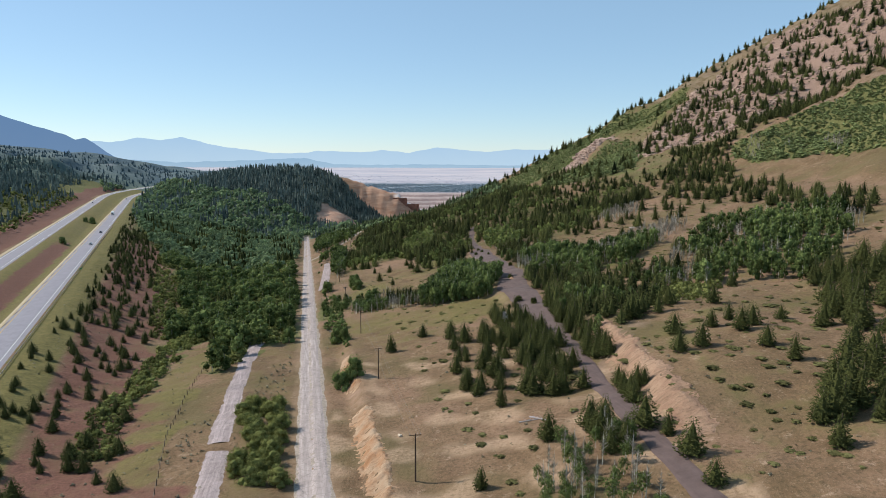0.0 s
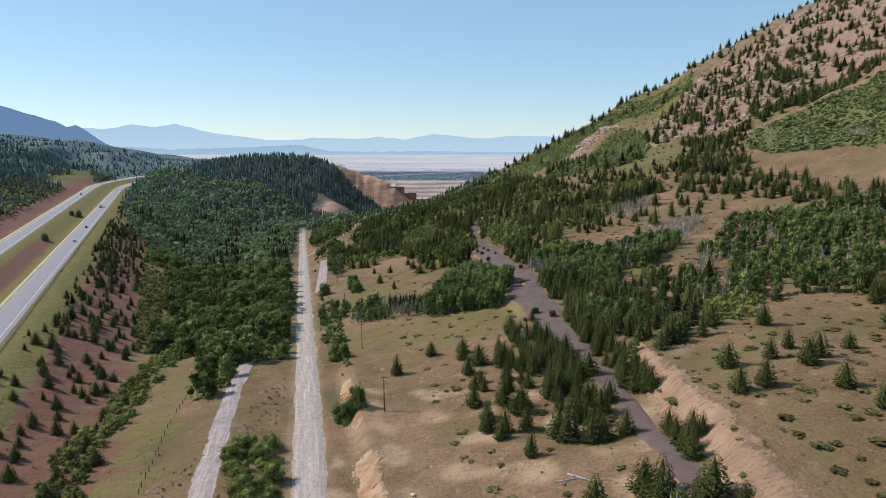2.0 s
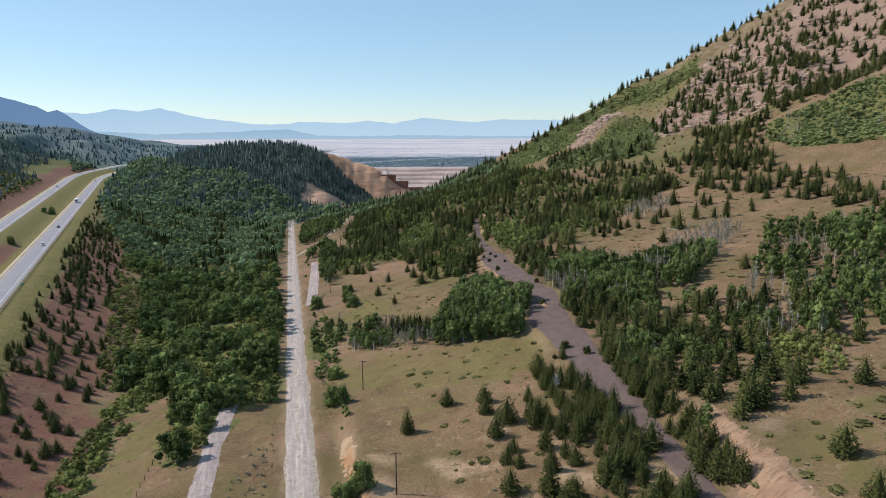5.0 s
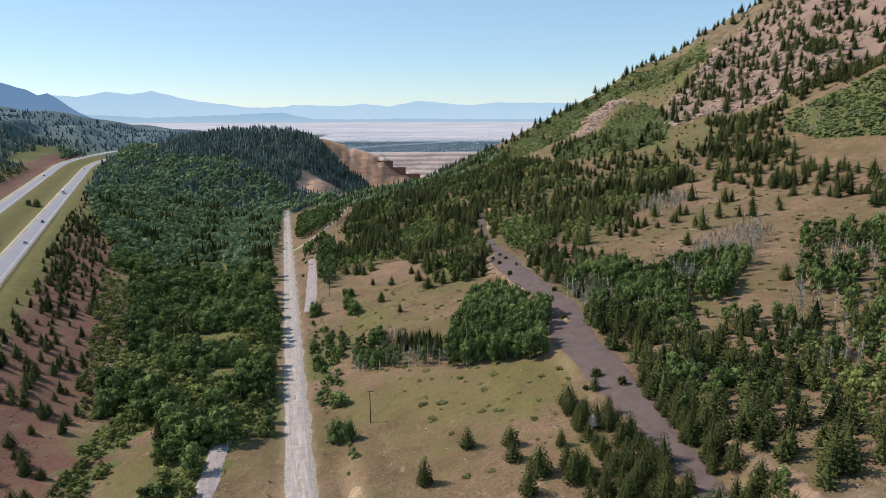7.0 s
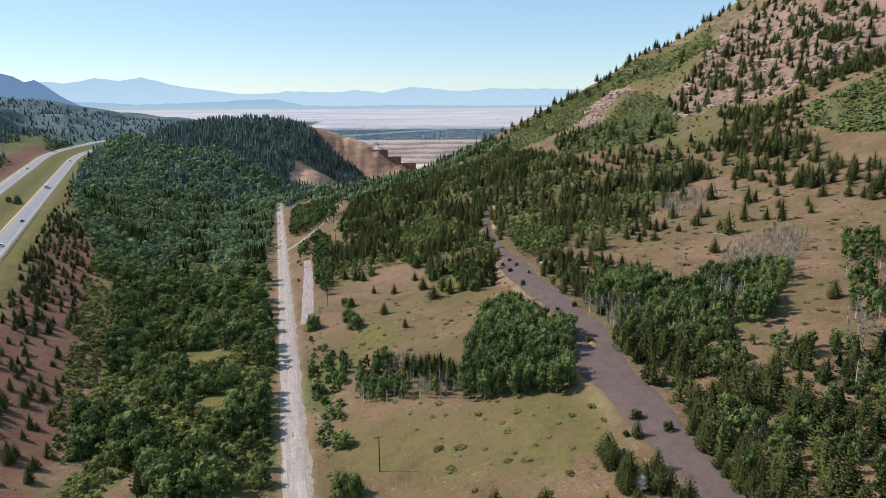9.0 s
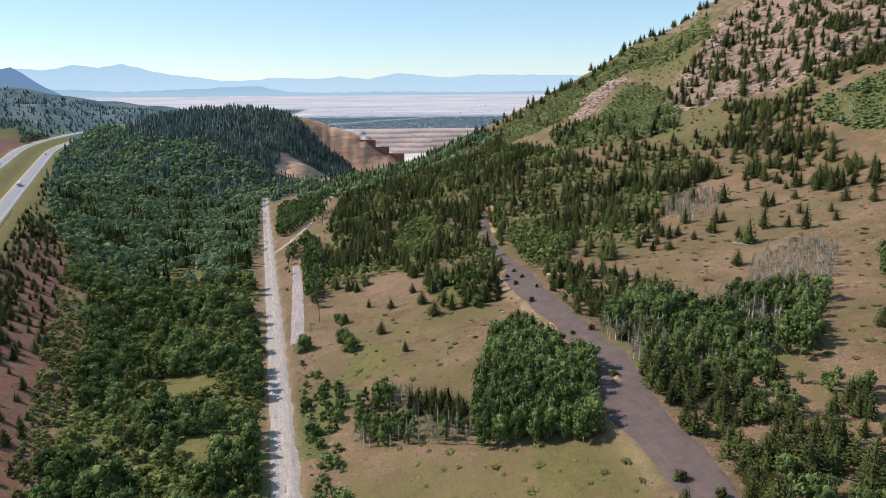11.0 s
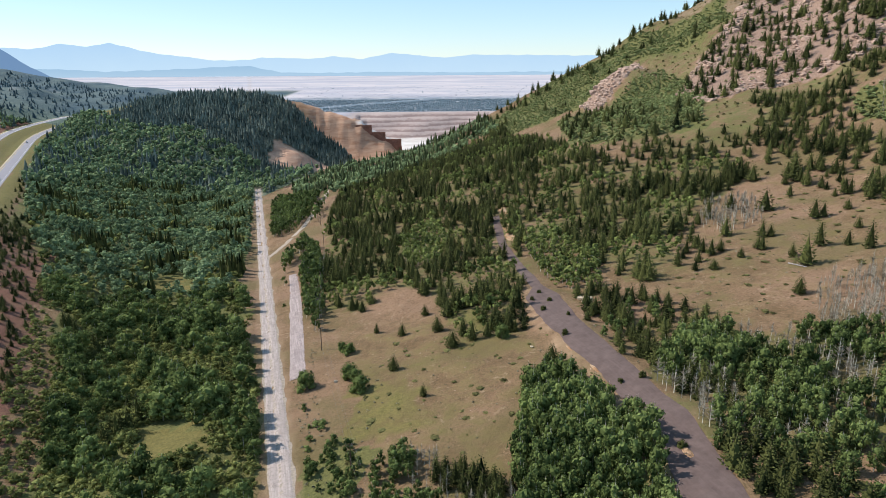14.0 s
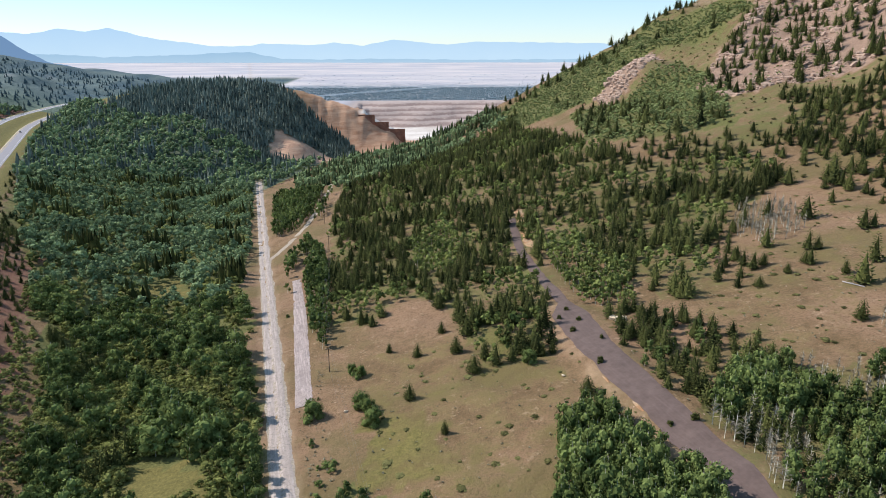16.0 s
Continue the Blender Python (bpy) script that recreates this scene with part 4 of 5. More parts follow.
    stand("spur_conifers", c, PINES_FAR, (8, 13), (0.8, 1.1), SLOPE_PINE, BARK, "dark pines on the spur below the mountain", "forest", 15, False)
    a, c = split(scatter(MIX, 4.6, 6, 0.76, (PATCH1, PATCH2)), 16, 0.32, 0.68)
    stand("slope_aspens", a, LEAFY_HALF, (4, 7.5), (0.75, 1.1), LIME, PALE_BARK, "small green aspens between pines", "forest", 16, False)
    stand("conifer_forest", c, PINES_MID, (6, 10.5), (0.85, 1.15), PINE, BARK, "dark olive green pines across the lower slope", "forest", 6)
    stand("conifer_forest", scatter(MASS, 5.2, 17, 0.46, (BAREPATCH, MIX)), PINES_MID, (5, 9), (0.85, 1.15), PINE, BARK, "scattered pines on the grassy bench", "forest", 17)
    stand("aspen_patches", np.concatenate([scatter(p, 3.4, 7) for p in (PATCH1, PATCH2)]), LEAFY_HALF, (4, 7), (0.8, 1.1), LIME, PALE_BARK, "light green aspen patches among pines", "forest", 7)
    stand("roadside_aspens", np.concatenate([scatter(p, 3.8, 18) for p in (RA1, RA2, RA5)]), LEAFY_HALF, (6, 10), (0.6, 0.9), ASPEN, PALE_BARK, "green aspens between old road and pole line", "forest", 18)
    stand("aspen_grove", scatter(BIGASPEN, 2.9, 8), LEAFY_MID, (7.5, 11), (0.55, 0.8), ASPEN, PALE_BARK, "dense rounded aspen grove beside the dark track", "forest", 8)
    a, t, c = split(scatter(ROWMIX, 2.5, 19, 0.9), 19, 0.4, 0.4, 0.2)
    stand("grove_edge_aspens", a, LEAFY_MID, (4, 7), (0.6, 0.9), ASPEN, PALE_BARK, "thin aspens at the edge of the grove", "forest", 19)
    stand("grove_edge_bare_aspens", t, TWIGS, (4, 7), (0.9, 1.2), GREY_TWIG, PALE_BARK, "leafless grey aspens at the edge of the grove", "forest", 20)
    stand("grove_edge_pines", c, PINES_MID, (5, 8.5), (0.8, 1.0), PINE, BARK, "dark pointed pines in front of the grove", "forest", 21)
    stand("meadow_willows", scatter(BRUSH2, 3.4, 22, 0.8), BUSHY, (2, 4.5), (0.7, 1.1), ASPEN, BARK, "green bushes between road and meadow", "bushes", 22)
    a, t = split(np.concatenate([scatter(RASPEN, 3.2, 9, 0.9), scatter(ASP0, 4.2, 23, 0.75, (RASPEN, MASS))]), 9, 0.66, 0.34)
    stand("bench_aspens", a, LEAFY_MID, (6, 10), (0.6, 0.85), ASPEN, PALE_BARK, "green aspen forest on the grassy bench", "forest", 9)
    stand("bench_bare_aspens", np.concatenate([t, scatter(BARE, 2.6, 24, 0.9), scatter(BAREPATCH, 3.0, 25, 0.8)]), TWIGS, (4.5, 8), (0.9, 1.3), GREY_TWIG, PALE_BARK, "pale leafless aspens on the bench", "forest", 24)
    a, c = split(np.concatenate([scatter(p, 3.9, 10, 0.75) for p in (TRACKCON, RCON, TRACKSIDE, RNEAR)]), 10, 0.2, 0.8)
    stand("track_aspens", a, LEAFY_MID, (4, 7), (0.6, 0.9), ASPEN, PALE_BARK, "small aspens along the dark track", "forest", 26)
    stand("track_conifers", c, PINES_MID, (5, 8.5), (0.95, 1.25), PINE, BARK, "dense young olive green pines along the dark track", "forest", 10)
    b, c2 = split(np.concatenate([scatter(R0, 4.2, 71, 0.7, (TRACKSIDE, RNEAR)), scatter(RFILL, 4.2, 72, 0.65, (TRACKSIDE, RNEAR, R0))]), 71, 0.35, 0.65)
    stand("bench_thicket_aspens", b, LEAFY_MID, (4, 7), (0.7, 1.0), ASPEN, PALE_BARK, "green aspens in the thicket above the track", "forest", 71)
    stand("bench_thicket_pines", c2, PINES_MID, (5, 8.5), (0.9, 1.2), PINE, BARK, "dark young pines in the thicket above the track", "forest", 72)
    stand("bench_brush", np.concatenate([scatter(R0B, 2.8, 73, 0.85), scatter(R1B, 2.8, 74, 0.8)]), BUSHY, (1.8, 3.2), (0.8, 1.2), WILLOW, PALE_BARK, "grey-green low aspen brush on the bench", "bushes", 73)
    stand("bench_conifers", np.concatenate([scatter(p, 5.2, 27, k) for p, k in ((UP1, 0.5), (UP2, 0.85), (UPLINE, 0.42), (RNEAR2, 0.75))]), PINES_MID, (6, 11), (0.9, 1.2), PINE, BARK, "bands of dark pines above the bench", "forest", 27)
    stand("mountain_conifers", np.concatenate([scatter(ROCKS, 7.5, 28, 0.5), scatter(TOPS, 10, 29, 0.55), scatter(RIDGELINE, 10, 30, 0.7), scatter(RIDGEG, 22, 33, 0.5), scatter(MIDSHRUB, 11, 34, 0.6), scatter(SCATR, 13, 35, 0.35)]),
          PINES_MID, (6.5, 13), (0.85, 1.2), PINE, BARK, "scattered dark conifers on the rocky mountainside", "forest", 28)
    stand("mountain_shrubs", np.concatenate([scatter(GREEN1, 2.8, 36, 0.9, (LIMEPATCH,)), scatter(RIDGEG, 2.8, 37, 0.85), scatter(TOPS, 14, 38, 0.5), scatter(ROCKS, 5, 48, 0.22)]), TUFTS, (0.9, 2.2), (1.3, 2.4), FLANK, BARK, "bright green shrubs on the mountain flank", "bushes", 36, False)
    a, t = split(scatter(GREEN2, 2.7, 39, 0.95, (UP2, UP1)), 39, 0.95, 0.05)
    stand("flank_thickets", a, TUFTS, (1.3, 2.6), (1.4, 2.3), FLANK, PALE_BARK, "even low green thickets on the mountain flank", "bushes", 50, False)
    stand("flank_aspens", np.concatenate([scatter(MIDSHRUB, 4.2, 40, 0.75, (LIMEPATCH,)), scatter(LIMEPATCH, 3.2, 49, 0.9)]), LEAFY_FAR, (2.2, 4), (1.1, 1.7), FLANK, PALE_BARK, "low green aspens covering the mountain flank", "forest", 39, False)
    stand("flank_bare_aspens", t, TWIGS, (4, 6), (1, 1.3), GREY_TWIG, PALE_BARK, "grey leafless aspens on the mountain flank", "forest", 41)
    # left of the highway and its bank
    stand("bank_conifers", np.concatenate([band(200, 560, 15, 48, 5.6, 42, 0.72), band(330, 900, 14, 36, 6.0, 43, 0.5)]), PINES_MID, (3.4, 6.5), (0.9, 1.2), PINE, BARK, "small dark pines on the red highway bank", "forest", 42)
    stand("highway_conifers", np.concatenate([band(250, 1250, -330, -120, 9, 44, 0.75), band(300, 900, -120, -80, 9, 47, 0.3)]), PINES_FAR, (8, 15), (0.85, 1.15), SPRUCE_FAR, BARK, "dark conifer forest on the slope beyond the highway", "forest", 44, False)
    stand("highway_thickets", band(220, 900, -135, -70, 6, 45, 0.6), LEAFY_FAR, (3, 6), (1.0, 1.4), WILLOW, BARK, "green thickets below the conifers beyond the highway", "bushes", 45, False)
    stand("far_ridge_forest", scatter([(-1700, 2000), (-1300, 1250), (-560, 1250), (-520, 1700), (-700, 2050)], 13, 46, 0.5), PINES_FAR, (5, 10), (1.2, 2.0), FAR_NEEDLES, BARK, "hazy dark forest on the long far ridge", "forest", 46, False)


build_forests()


# ---- single trees and bushes ----
def part(name, mesh, parent, label=""):
    """One mesh object under a thing or under a part."""
    ob = new(name, mesh)
    ob.parent = parent
    return tagged(ob, label)


def make_tree(kind, crown, leaf, bark, trunk_r, label, category, group):
    root = tagged(new(kind), label, category, group)
    v, f = stem(0.96, trunk_r, 6)
    part("trunk", mesh_from("trunk", v, f, [bark]), root)
    cv, cf = crown
    part("crown", mesh_from("crown", cv, cf, [leaf], tint=np.full(len(cv), 0.5)), root)
    return root


def plant(models, places, tall, wide, seed):
    """Copies of model trees at places, each of its own size and turn; the models take the first places."""
    r = random.Random(seed)
    for i, (x, y) in enumerate(places):
        h = r.uniform(*tall)
        w = h * r.uniform(*wide)
        m = pose(x, y, float(height(x, y)) - 0.1, r.uniform(-2, 2), r.uniform(-2, 2), r.uniform(0, 360)) @ Matrix.Diagonal((w, w, h, 1))
        if i < len(models):
            models[i].matrix_basis = m
        else:
            copy_thing(models[i % len(models)], m @ Matrix.Diagonal((1 / models[i % len(models)].scale[0], 1 / models[i % len(models)].scale[1], 1 / models[i % len(models)].scale[2], 1)))


PINES_NEAR = [conifer_crown(s, 460, 0.050, w) for s, w in ((50, 0.36), (51, 0.31), (52, 0.40), (53, 0.37), (54, 0.29))]
MEADOW_PINES = [(55.4, 22.8), (76.8, 27.5), (55.0, 32.6), (77.9, 35.7), (19.9, 35.8), (85.3, 40.4), (54.5, 42.7), (86.0, 47.2), (51.6, 48.0), (33.6, 49.4), (52.6, 59.3), (85.7, 60.3), (53.1, 69.8),
                (84.4, 70.2), (26.1, 72.2), (66.6, 74.2), (71.9, 74.9), (33.8, 77.9), (102.7, 81.5), (83.8, 82.3), (21.1, 82.7), (26.7, 84.9), (88.5, 86.8), (69.9, 88.1), (79.4, 89.0), (97.7, 91.9),
                (85.8, 94.5), (26.8, 96.6), (25.4, 108.3), (64.1, 111.1), (19.1, 112.8), (89.3, 114.0), (78.1, 118.9), (15.5, 128.7), (25.9, 131.8), (18.8, 135.4), (-5.1, 139.9), (14.2, 142.9)]
BENCH_PINES = [(106.7, 143.9), (25.0, 144.9), (14.3, 150.2), (4.6, 152.5), (30.5, 164.9), (114.9, 225.1), (-17.2, 281.2), (24.0, 287.3), (108.4, 297.0), (-26.9, 305.1), (-5.8, 315.4),
               (124.7, 330.4), (7.0, 331.7), (-10.4, 331.8), (96.7, 334.1), (-24.0, 335.4), (109.3, 339.3), (157.1, 341.8), (-34.1, 343.5), (119.1, 345.3), (179.5, 345.5), (106.9, 351.5), (-14.5, 351.7),
               (129.1, 354.5), (168.4, 366.3), (202.3, 374.1), (108.4, 383.5), (175.7, 387.2), (170.9, 420.9), (188.8, 431.1), (164.9, 449.6)]
plant([make_tree("pine_tree", c, PINE, BARK, 0.022, "bushy dark green pine standing in dry grass", "tree", "pines on the dry grass slope") for c in PINES_NEAR], MEADOW_PINES + BENCH_PINES, (4.5, 7.6), (0.9, 1.25), 1)


def beside_track(y0, y1, a, b, gap, seed, keep):
    """Places along the dark track, a to b metres beyond its edge (below 0: on its lower side)."""
    r = np.random.RandomState(seed)
    gy, gs = np.meshgrid(np.arange(y0, y1, gap), np.arange(a, b, gap))
    y = (gy + r.uniform(-0.5, 0.5, gy.shape) * gap).ravel()
    s_ = (gs + r.uniform(-0.4, 0.4, gs.shape) * gap).ravel()
    kept = r.uniform(size=y.shape) < keep
    y, s_ = y[kept], s_[kept]
    half = np.interp(y, TRACK_Y, TRACK_HALF)
    return np.stack([track_x(y) + s_ + np.where(s_ > 0, half, -half), y], -1)


near_pines = np.concatenate([scatter([(14, 130), (26, 143), (40, 140), (42, 95), (36, 78), (16, 88)], 4.6, 60, 0.4), beside_track(76, 160, -10, -0.2, 3.6, 81, 0.74),
                             beside_track(92, 175, 0.6, 4.5, 3.2, 82, 0.9), beside_track(40, 58, -6, -0.5, 3.0, 83, 0.85), beside_track(64, 74, 0.8, 4.0, 2.6, 84, 0.9)])
plant([make_tree("pine_tree", c, PINE, BARK, 0.022, "slender young pine in a cluster by the track", "tree", "young pines by the dark track") for c in PINES_NEAR], near_pines.tolist(), (4.5, 8), (0.8, 1.05), 2)
edge_pines = scatter(RDENSE, 5.0, 61, 0.9)
plant([make_tree("pine_tree", c, PINE, BARK, 0.022, "dark green pine in a loose stand on the bench", "tree", "pines in the bench stand") for c in PINES_NEAR], edge_pines.tolist(), (6, 10), (0.8, 1.05), 3)
bank_pines = band(30, 200, 9, 45, 6.2, 62, 0.6)
plant([make_tree("pine_tree", c, PINE, BARK, 0.022, "small pine on the red soil highway bank", "tree", "pines on the red bank") for c in PINES_NEAR], bank_pines.tolist(), (3, 5.5), (0.9, 1.2), 4)
BUSH_NEAR = [leafy_crown(s, 11, 1100, 0.62, -0.1, 0.032) for s in (70, 71, 72)]
plant([make_tree("bush", c, ASPEN, BARK, 0.03, "dense rounded green bush beside the old road", "bush", "roadside bushes") for c in BUSH_NEAR],
      [(-16.6, 112.3), (-13.5, 114), (-28.2, 169.8), (-25, 168), (-48.9, 178.5), (-59, 311), (-57, 306), (-39.8, 302.3), (-42, 306), (-46.7, 332.6), (-44, 329), (11.6, 312.4), (-38.1, 295)], (4.0, 6.8), (0.7, 1.0), 5)
plant([make_tree("bush", c, WILLOW, BARK, 0.03, "tall pale green willow bush between old pavements", "bush", "willow bushes by the old lane") for c in BUSH_NEAR],
      scatter(CLUMP0, 3.6, 63, 0.95).tolist(), (2.2, 4.6), (0.8, 1.15), 6)
ASPEN_NEAR = [leafy_crown(s, 9, 700, 0.32, 0.25, 0.024, 1.0, 0.4) for s in (80, 81, 82)]
plant([make_tree("aspen_tree", c, ASPEN, PALE_BARK, 0.014, "slim pale-barked aspen with thin green crown", "tree", "aspens by the dark track") for c in ASPEN_NEAR],
      scatter(NEARASPEN, 3.0, 64, 0.62).tolist(), (3.2, 6), (0.7, 0.95), 7)


plant([make_tree("bush", c, ASPEN, BARK, 0.03, "large dark green bush in the grassy highway median", "bush", "median bushes") for c in BUSH_NEAR],
      [(-349, 598), (-345, 592), (-351, 590), (-282, 430), (-279, 426)], (5.0, 8.0), (0.7, 0.95), 11)
plant([make_tree("bush", c, PINE, BARK, 0.03, "small dark shrub growing on the gravel track", "bush", "shrubs on the track") for c in BUSH_NEAR],
      [(31, 345), (33, 334), (29, 326), (36, 316), (27, 338), (31, 300), (44, 262), (38, 262), (41, 226), (45, 168), (40, 176), (36, 170)], (1.4, 2.9), (0.8, 1.1), 8)


plant([make_tree("bare_aspen", c, GREY_TWIG, PALE_BARK, 0.014, "leafless pale-barked aspen among green ones", "tree", "bare aspens by the track") for c in TWIGS],
      scatter(NEARASPEN, 3.6, 65, 0.85).tolist(), (5, 7.5), (0.7, 1.0), 10)


def low_shrubs():
    """Low mats of juniper and sagebrush over the dry slopes."""
    slope = [(20, 20), (110, 20), (170, 120), (230, 330), (210, 430), (100, 420), (70, 330), (-30, 345), (-45, 250), (0, 160)]
    p = np.concatenate([scatter(slope, 6.0, 90, 0.5, (MIX, RASPEN, BIGASPEN)), scatter([(60, 20), (110, 30), (165, 120), (110, 130), (70, 90)], 5.0, 94, 0.45)])
    stand("juniper_mats", p, MATS, (0.3, 0.75), (2.2, 4.6), JUNIPER, BARK, "low green juniper mats dotted over dry grass", "bushes", 90, False)
    flank = [(120, 440), (330, 420), (340, 940), (150, 940)]
    stand("flank_shrubs", scatter(flank, 6.5, 95, 0.5, (ROCKS, CRAG, GREEN2)), TUFTS, (0.7, 1.8), (1.3, 2.2), JUNIPER, BARK, "scattered dull green shrubs on the mountain flank", "bushes", 95, False)
    sage = [(-50, 60), (-40, 190), (-75, 330), (-60, 350), (-34, 190), (-12, 60)]
    stand("sagebrush", scatter(sage, 2.2, 91, 0.6), SHRUB, (0.3, 0.8), (1.0, 1.8), SAGE, BARK, "grey sagebrush tufts between the old roads", "bushes", 91, False)
    stand("sagebrush", np.concatenate([scatter(slope, 5.0, 92, 0.5), band(-20, 330, 8, 60, 3.8, 93, 0.45)]), SHRUB, (0.25, 0.6), (1.0, 2.0), SAGE, BARK, "dry grey-green tufts on the open slopes", "bushes", 92, False)


low_shrubs()


# ---- rocks ----
def boulder_shape(seed):
    r = random.Random(seed)
    bm = bmesh.new()
    bmesh.ops.create_icosphere(bm, subdivisions=1, radius=1.0)
    for v in bm.verts:
        v.co *= r.uniform(0.6, 1.2)
        v.co.z *= 0.75
    vs = np.array([v.co[:] for v in bm.verts])
    fs = np.array([[v.index for v in f.verts] for f in bm.faces])
    bm.free()
    return vs, fs


BOULDERS = [boulder_shape(s) for s in range(6)]
strewn = np.concatenate([scatter(ROCKS, 2.7, 100, 0.8), scatter(TOPS, 5, 101, 0.7)])
lump = waves(strewn[:, 0], strewn[:, 1], 60, 104) + 0.7 * waves(strewn[:, 0], strewn[:, 1], 24, 105)
stand("mountain_outcrops", strewn[lump > 0.75], BOULDERS, (1.4, 4.6), (0.7, 1.2), ROCK, ROCK, "clustered pinkish-grey rock outcrops on the mountainside", "rocks", 104, False)
stand("mountain_rocks", strewn[(lump > 0.0) & (lump <= 0.75)], BOULDERS, (0.4, 1.9), (0.9, 1.5), ROCK, ROCK, "pinkish broken rocks strewn over the mountainside", "rocks", 100, False)
stand("crag_rocks", scatter(CRAG, 3.6, 102, 0.85), BOULDERS, (1.4, 4.2), (0.8, 1.2), ROCK, ROCK, "jagged pinkish-grey crag rocks on the ridge", "rocks", 102, False)
stand("slope_stones", scatter([(0, 30), (60, 30), (120, 160), (110, 330), (-20, 340), (-10, 200)], 9, 103, 0.3), BOULDERS, (0.12, 0.35), (1.0, 1.5), ROCK, ROCK, "small pale stones in the dry grass", "rocks", 103, False)
for i, (x, y, w) in enumerate(((3.4, 64.8, 0.6), (45.8, 329, 2.7), (44.2, 331.8, 1.9), (-47, 306, 0.8), (20, 300, 0.7))):
    v, f = BOULDERS[i % 6]
    b = new("boulder", mesh_from("boulder", v * w, f, [PALE_ROCK]))
    b.location = (x, y, float(height(x, y)) + 0.25 * w)
    tagged(b, "pale sandy boulder lying on bare ground", "boulder", "pale boulders")


# ---- distance ----
def range_of(name, xs, zs, y, low, material, label):
    """A far mountain range with a wandering skyline."""
    x = np.linspace(xs[0], xs[-1], 500)
    z = np.interp(x, xs, zs) + waves(x, x * 0, 160, 21) * 2.0 + waves(x, x * 0, 60, 22) * 1.0
    v = np.concatenate([np.stack([x, x * 0 + y, z * 0 + low], -1), np.stack([x, x * 0 + y + 60, z], -1)])
    n = len(x)
    i = np.arange(n - 1)
    f = np.stack([i, i + 1, i + n + 1, i + n], -1)
    tagged(new(name, mesh_from(name, v, f, [material], smooth=True)), label, "mountains", kind="structure")


# Glowing haze tones, one for each distance; the ranges take no sunlight.
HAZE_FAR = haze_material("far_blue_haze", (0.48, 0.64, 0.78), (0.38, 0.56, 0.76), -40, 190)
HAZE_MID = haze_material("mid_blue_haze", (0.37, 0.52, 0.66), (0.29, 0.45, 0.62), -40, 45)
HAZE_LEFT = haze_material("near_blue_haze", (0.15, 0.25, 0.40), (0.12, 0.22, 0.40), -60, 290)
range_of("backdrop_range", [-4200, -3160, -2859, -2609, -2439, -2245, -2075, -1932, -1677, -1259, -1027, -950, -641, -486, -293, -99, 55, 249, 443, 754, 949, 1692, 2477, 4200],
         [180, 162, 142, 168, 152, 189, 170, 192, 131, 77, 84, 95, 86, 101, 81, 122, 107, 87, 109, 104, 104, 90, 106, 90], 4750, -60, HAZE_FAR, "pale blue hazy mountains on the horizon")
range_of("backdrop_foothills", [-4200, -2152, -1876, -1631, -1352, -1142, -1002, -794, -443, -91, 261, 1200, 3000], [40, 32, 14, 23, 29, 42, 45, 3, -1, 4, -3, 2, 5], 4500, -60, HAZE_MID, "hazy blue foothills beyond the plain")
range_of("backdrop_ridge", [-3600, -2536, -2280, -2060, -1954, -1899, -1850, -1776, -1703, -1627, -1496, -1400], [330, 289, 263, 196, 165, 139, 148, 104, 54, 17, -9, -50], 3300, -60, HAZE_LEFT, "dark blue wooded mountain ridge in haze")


# ---- town on the plain ----
def build_town():
    r = np.random.RandomState(120)
    n = 2200
    x, y = r.uniform(-480, 820, n), 1905 + 620 * r.uniform(size=n) ** 1.3
    z = height(x, y)
    w, dpt, h = r.uniform(1.2, 3.2, n), r.uniform(1.2, 3, n), r.uniform(0.7, 1.5, n)
    big = r.uniform(size=n) < 0.03
    w, dpt = np.where(big, w * 4, w), np.where(big, dpt * 3, dpt)
    cube = np.array([(-1, -1, 0), (1, -1, 0), (1, 1, 0), (-1, 1, 0), (-1, -1, 1), (1, -1, 1), (1, 1, 1), (-1, 1, 1), (-1, 0, 1.45), (1, 0, 1.45)], float)
    faces = np.array([(0, 1, 5), (0, 5, 4), (1, 2, 6), (1, 6, 5), (2, 3, 7), (2, 7, 6), (3, 0, 4), (3, 4, 7), (4, 5, 9), (4, 9, 8), (6, 7, 8), (6, 8, 9), (4, 8, 7), (5, 6, 9)])
    V = np.stack([cube[None, :, 0] * w[:, None] / 2 + x[:, None], cube[None, :, 1] * dpt[:, None] / 2 + y[:, None], cube[None, :, 2] * h[:, None] + z[:, None] - 0.3], -1)
    F = faces[None] + (np.arange(n) * 10)[:, None, None]
    slots = np.tile(np.array([0] * 8 + [1] * 4 + [0] * 2), n)
    me = mesh_from("town_houses", V.reshape(-1, 3), F.reshape(-1, 3), [TOWN_WALL, TOWN_ROOF], slots)
    tagged(new("town_houses", me), "tiny pale houses of a distant town", "town", kind="stuff")
    tiny = [(ICO_V * np.array([0.5, 0.5, 0.45]) * np.random.RandomState(k).uniform(0.7, 1.2, (12, 1)) + np.array([0, 0, 0.4]), ICO_F) for k in range(4)]
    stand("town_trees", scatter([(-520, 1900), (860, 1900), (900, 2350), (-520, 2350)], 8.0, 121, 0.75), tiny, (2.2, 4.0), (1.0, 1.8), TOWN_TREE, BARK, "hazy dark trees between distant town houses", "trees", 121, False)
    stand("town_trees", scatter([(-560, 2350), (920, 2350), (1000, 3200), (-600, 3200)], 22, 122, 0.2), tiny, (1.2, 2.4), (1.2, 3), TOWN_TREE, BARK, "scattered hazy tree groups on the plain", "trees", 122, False)


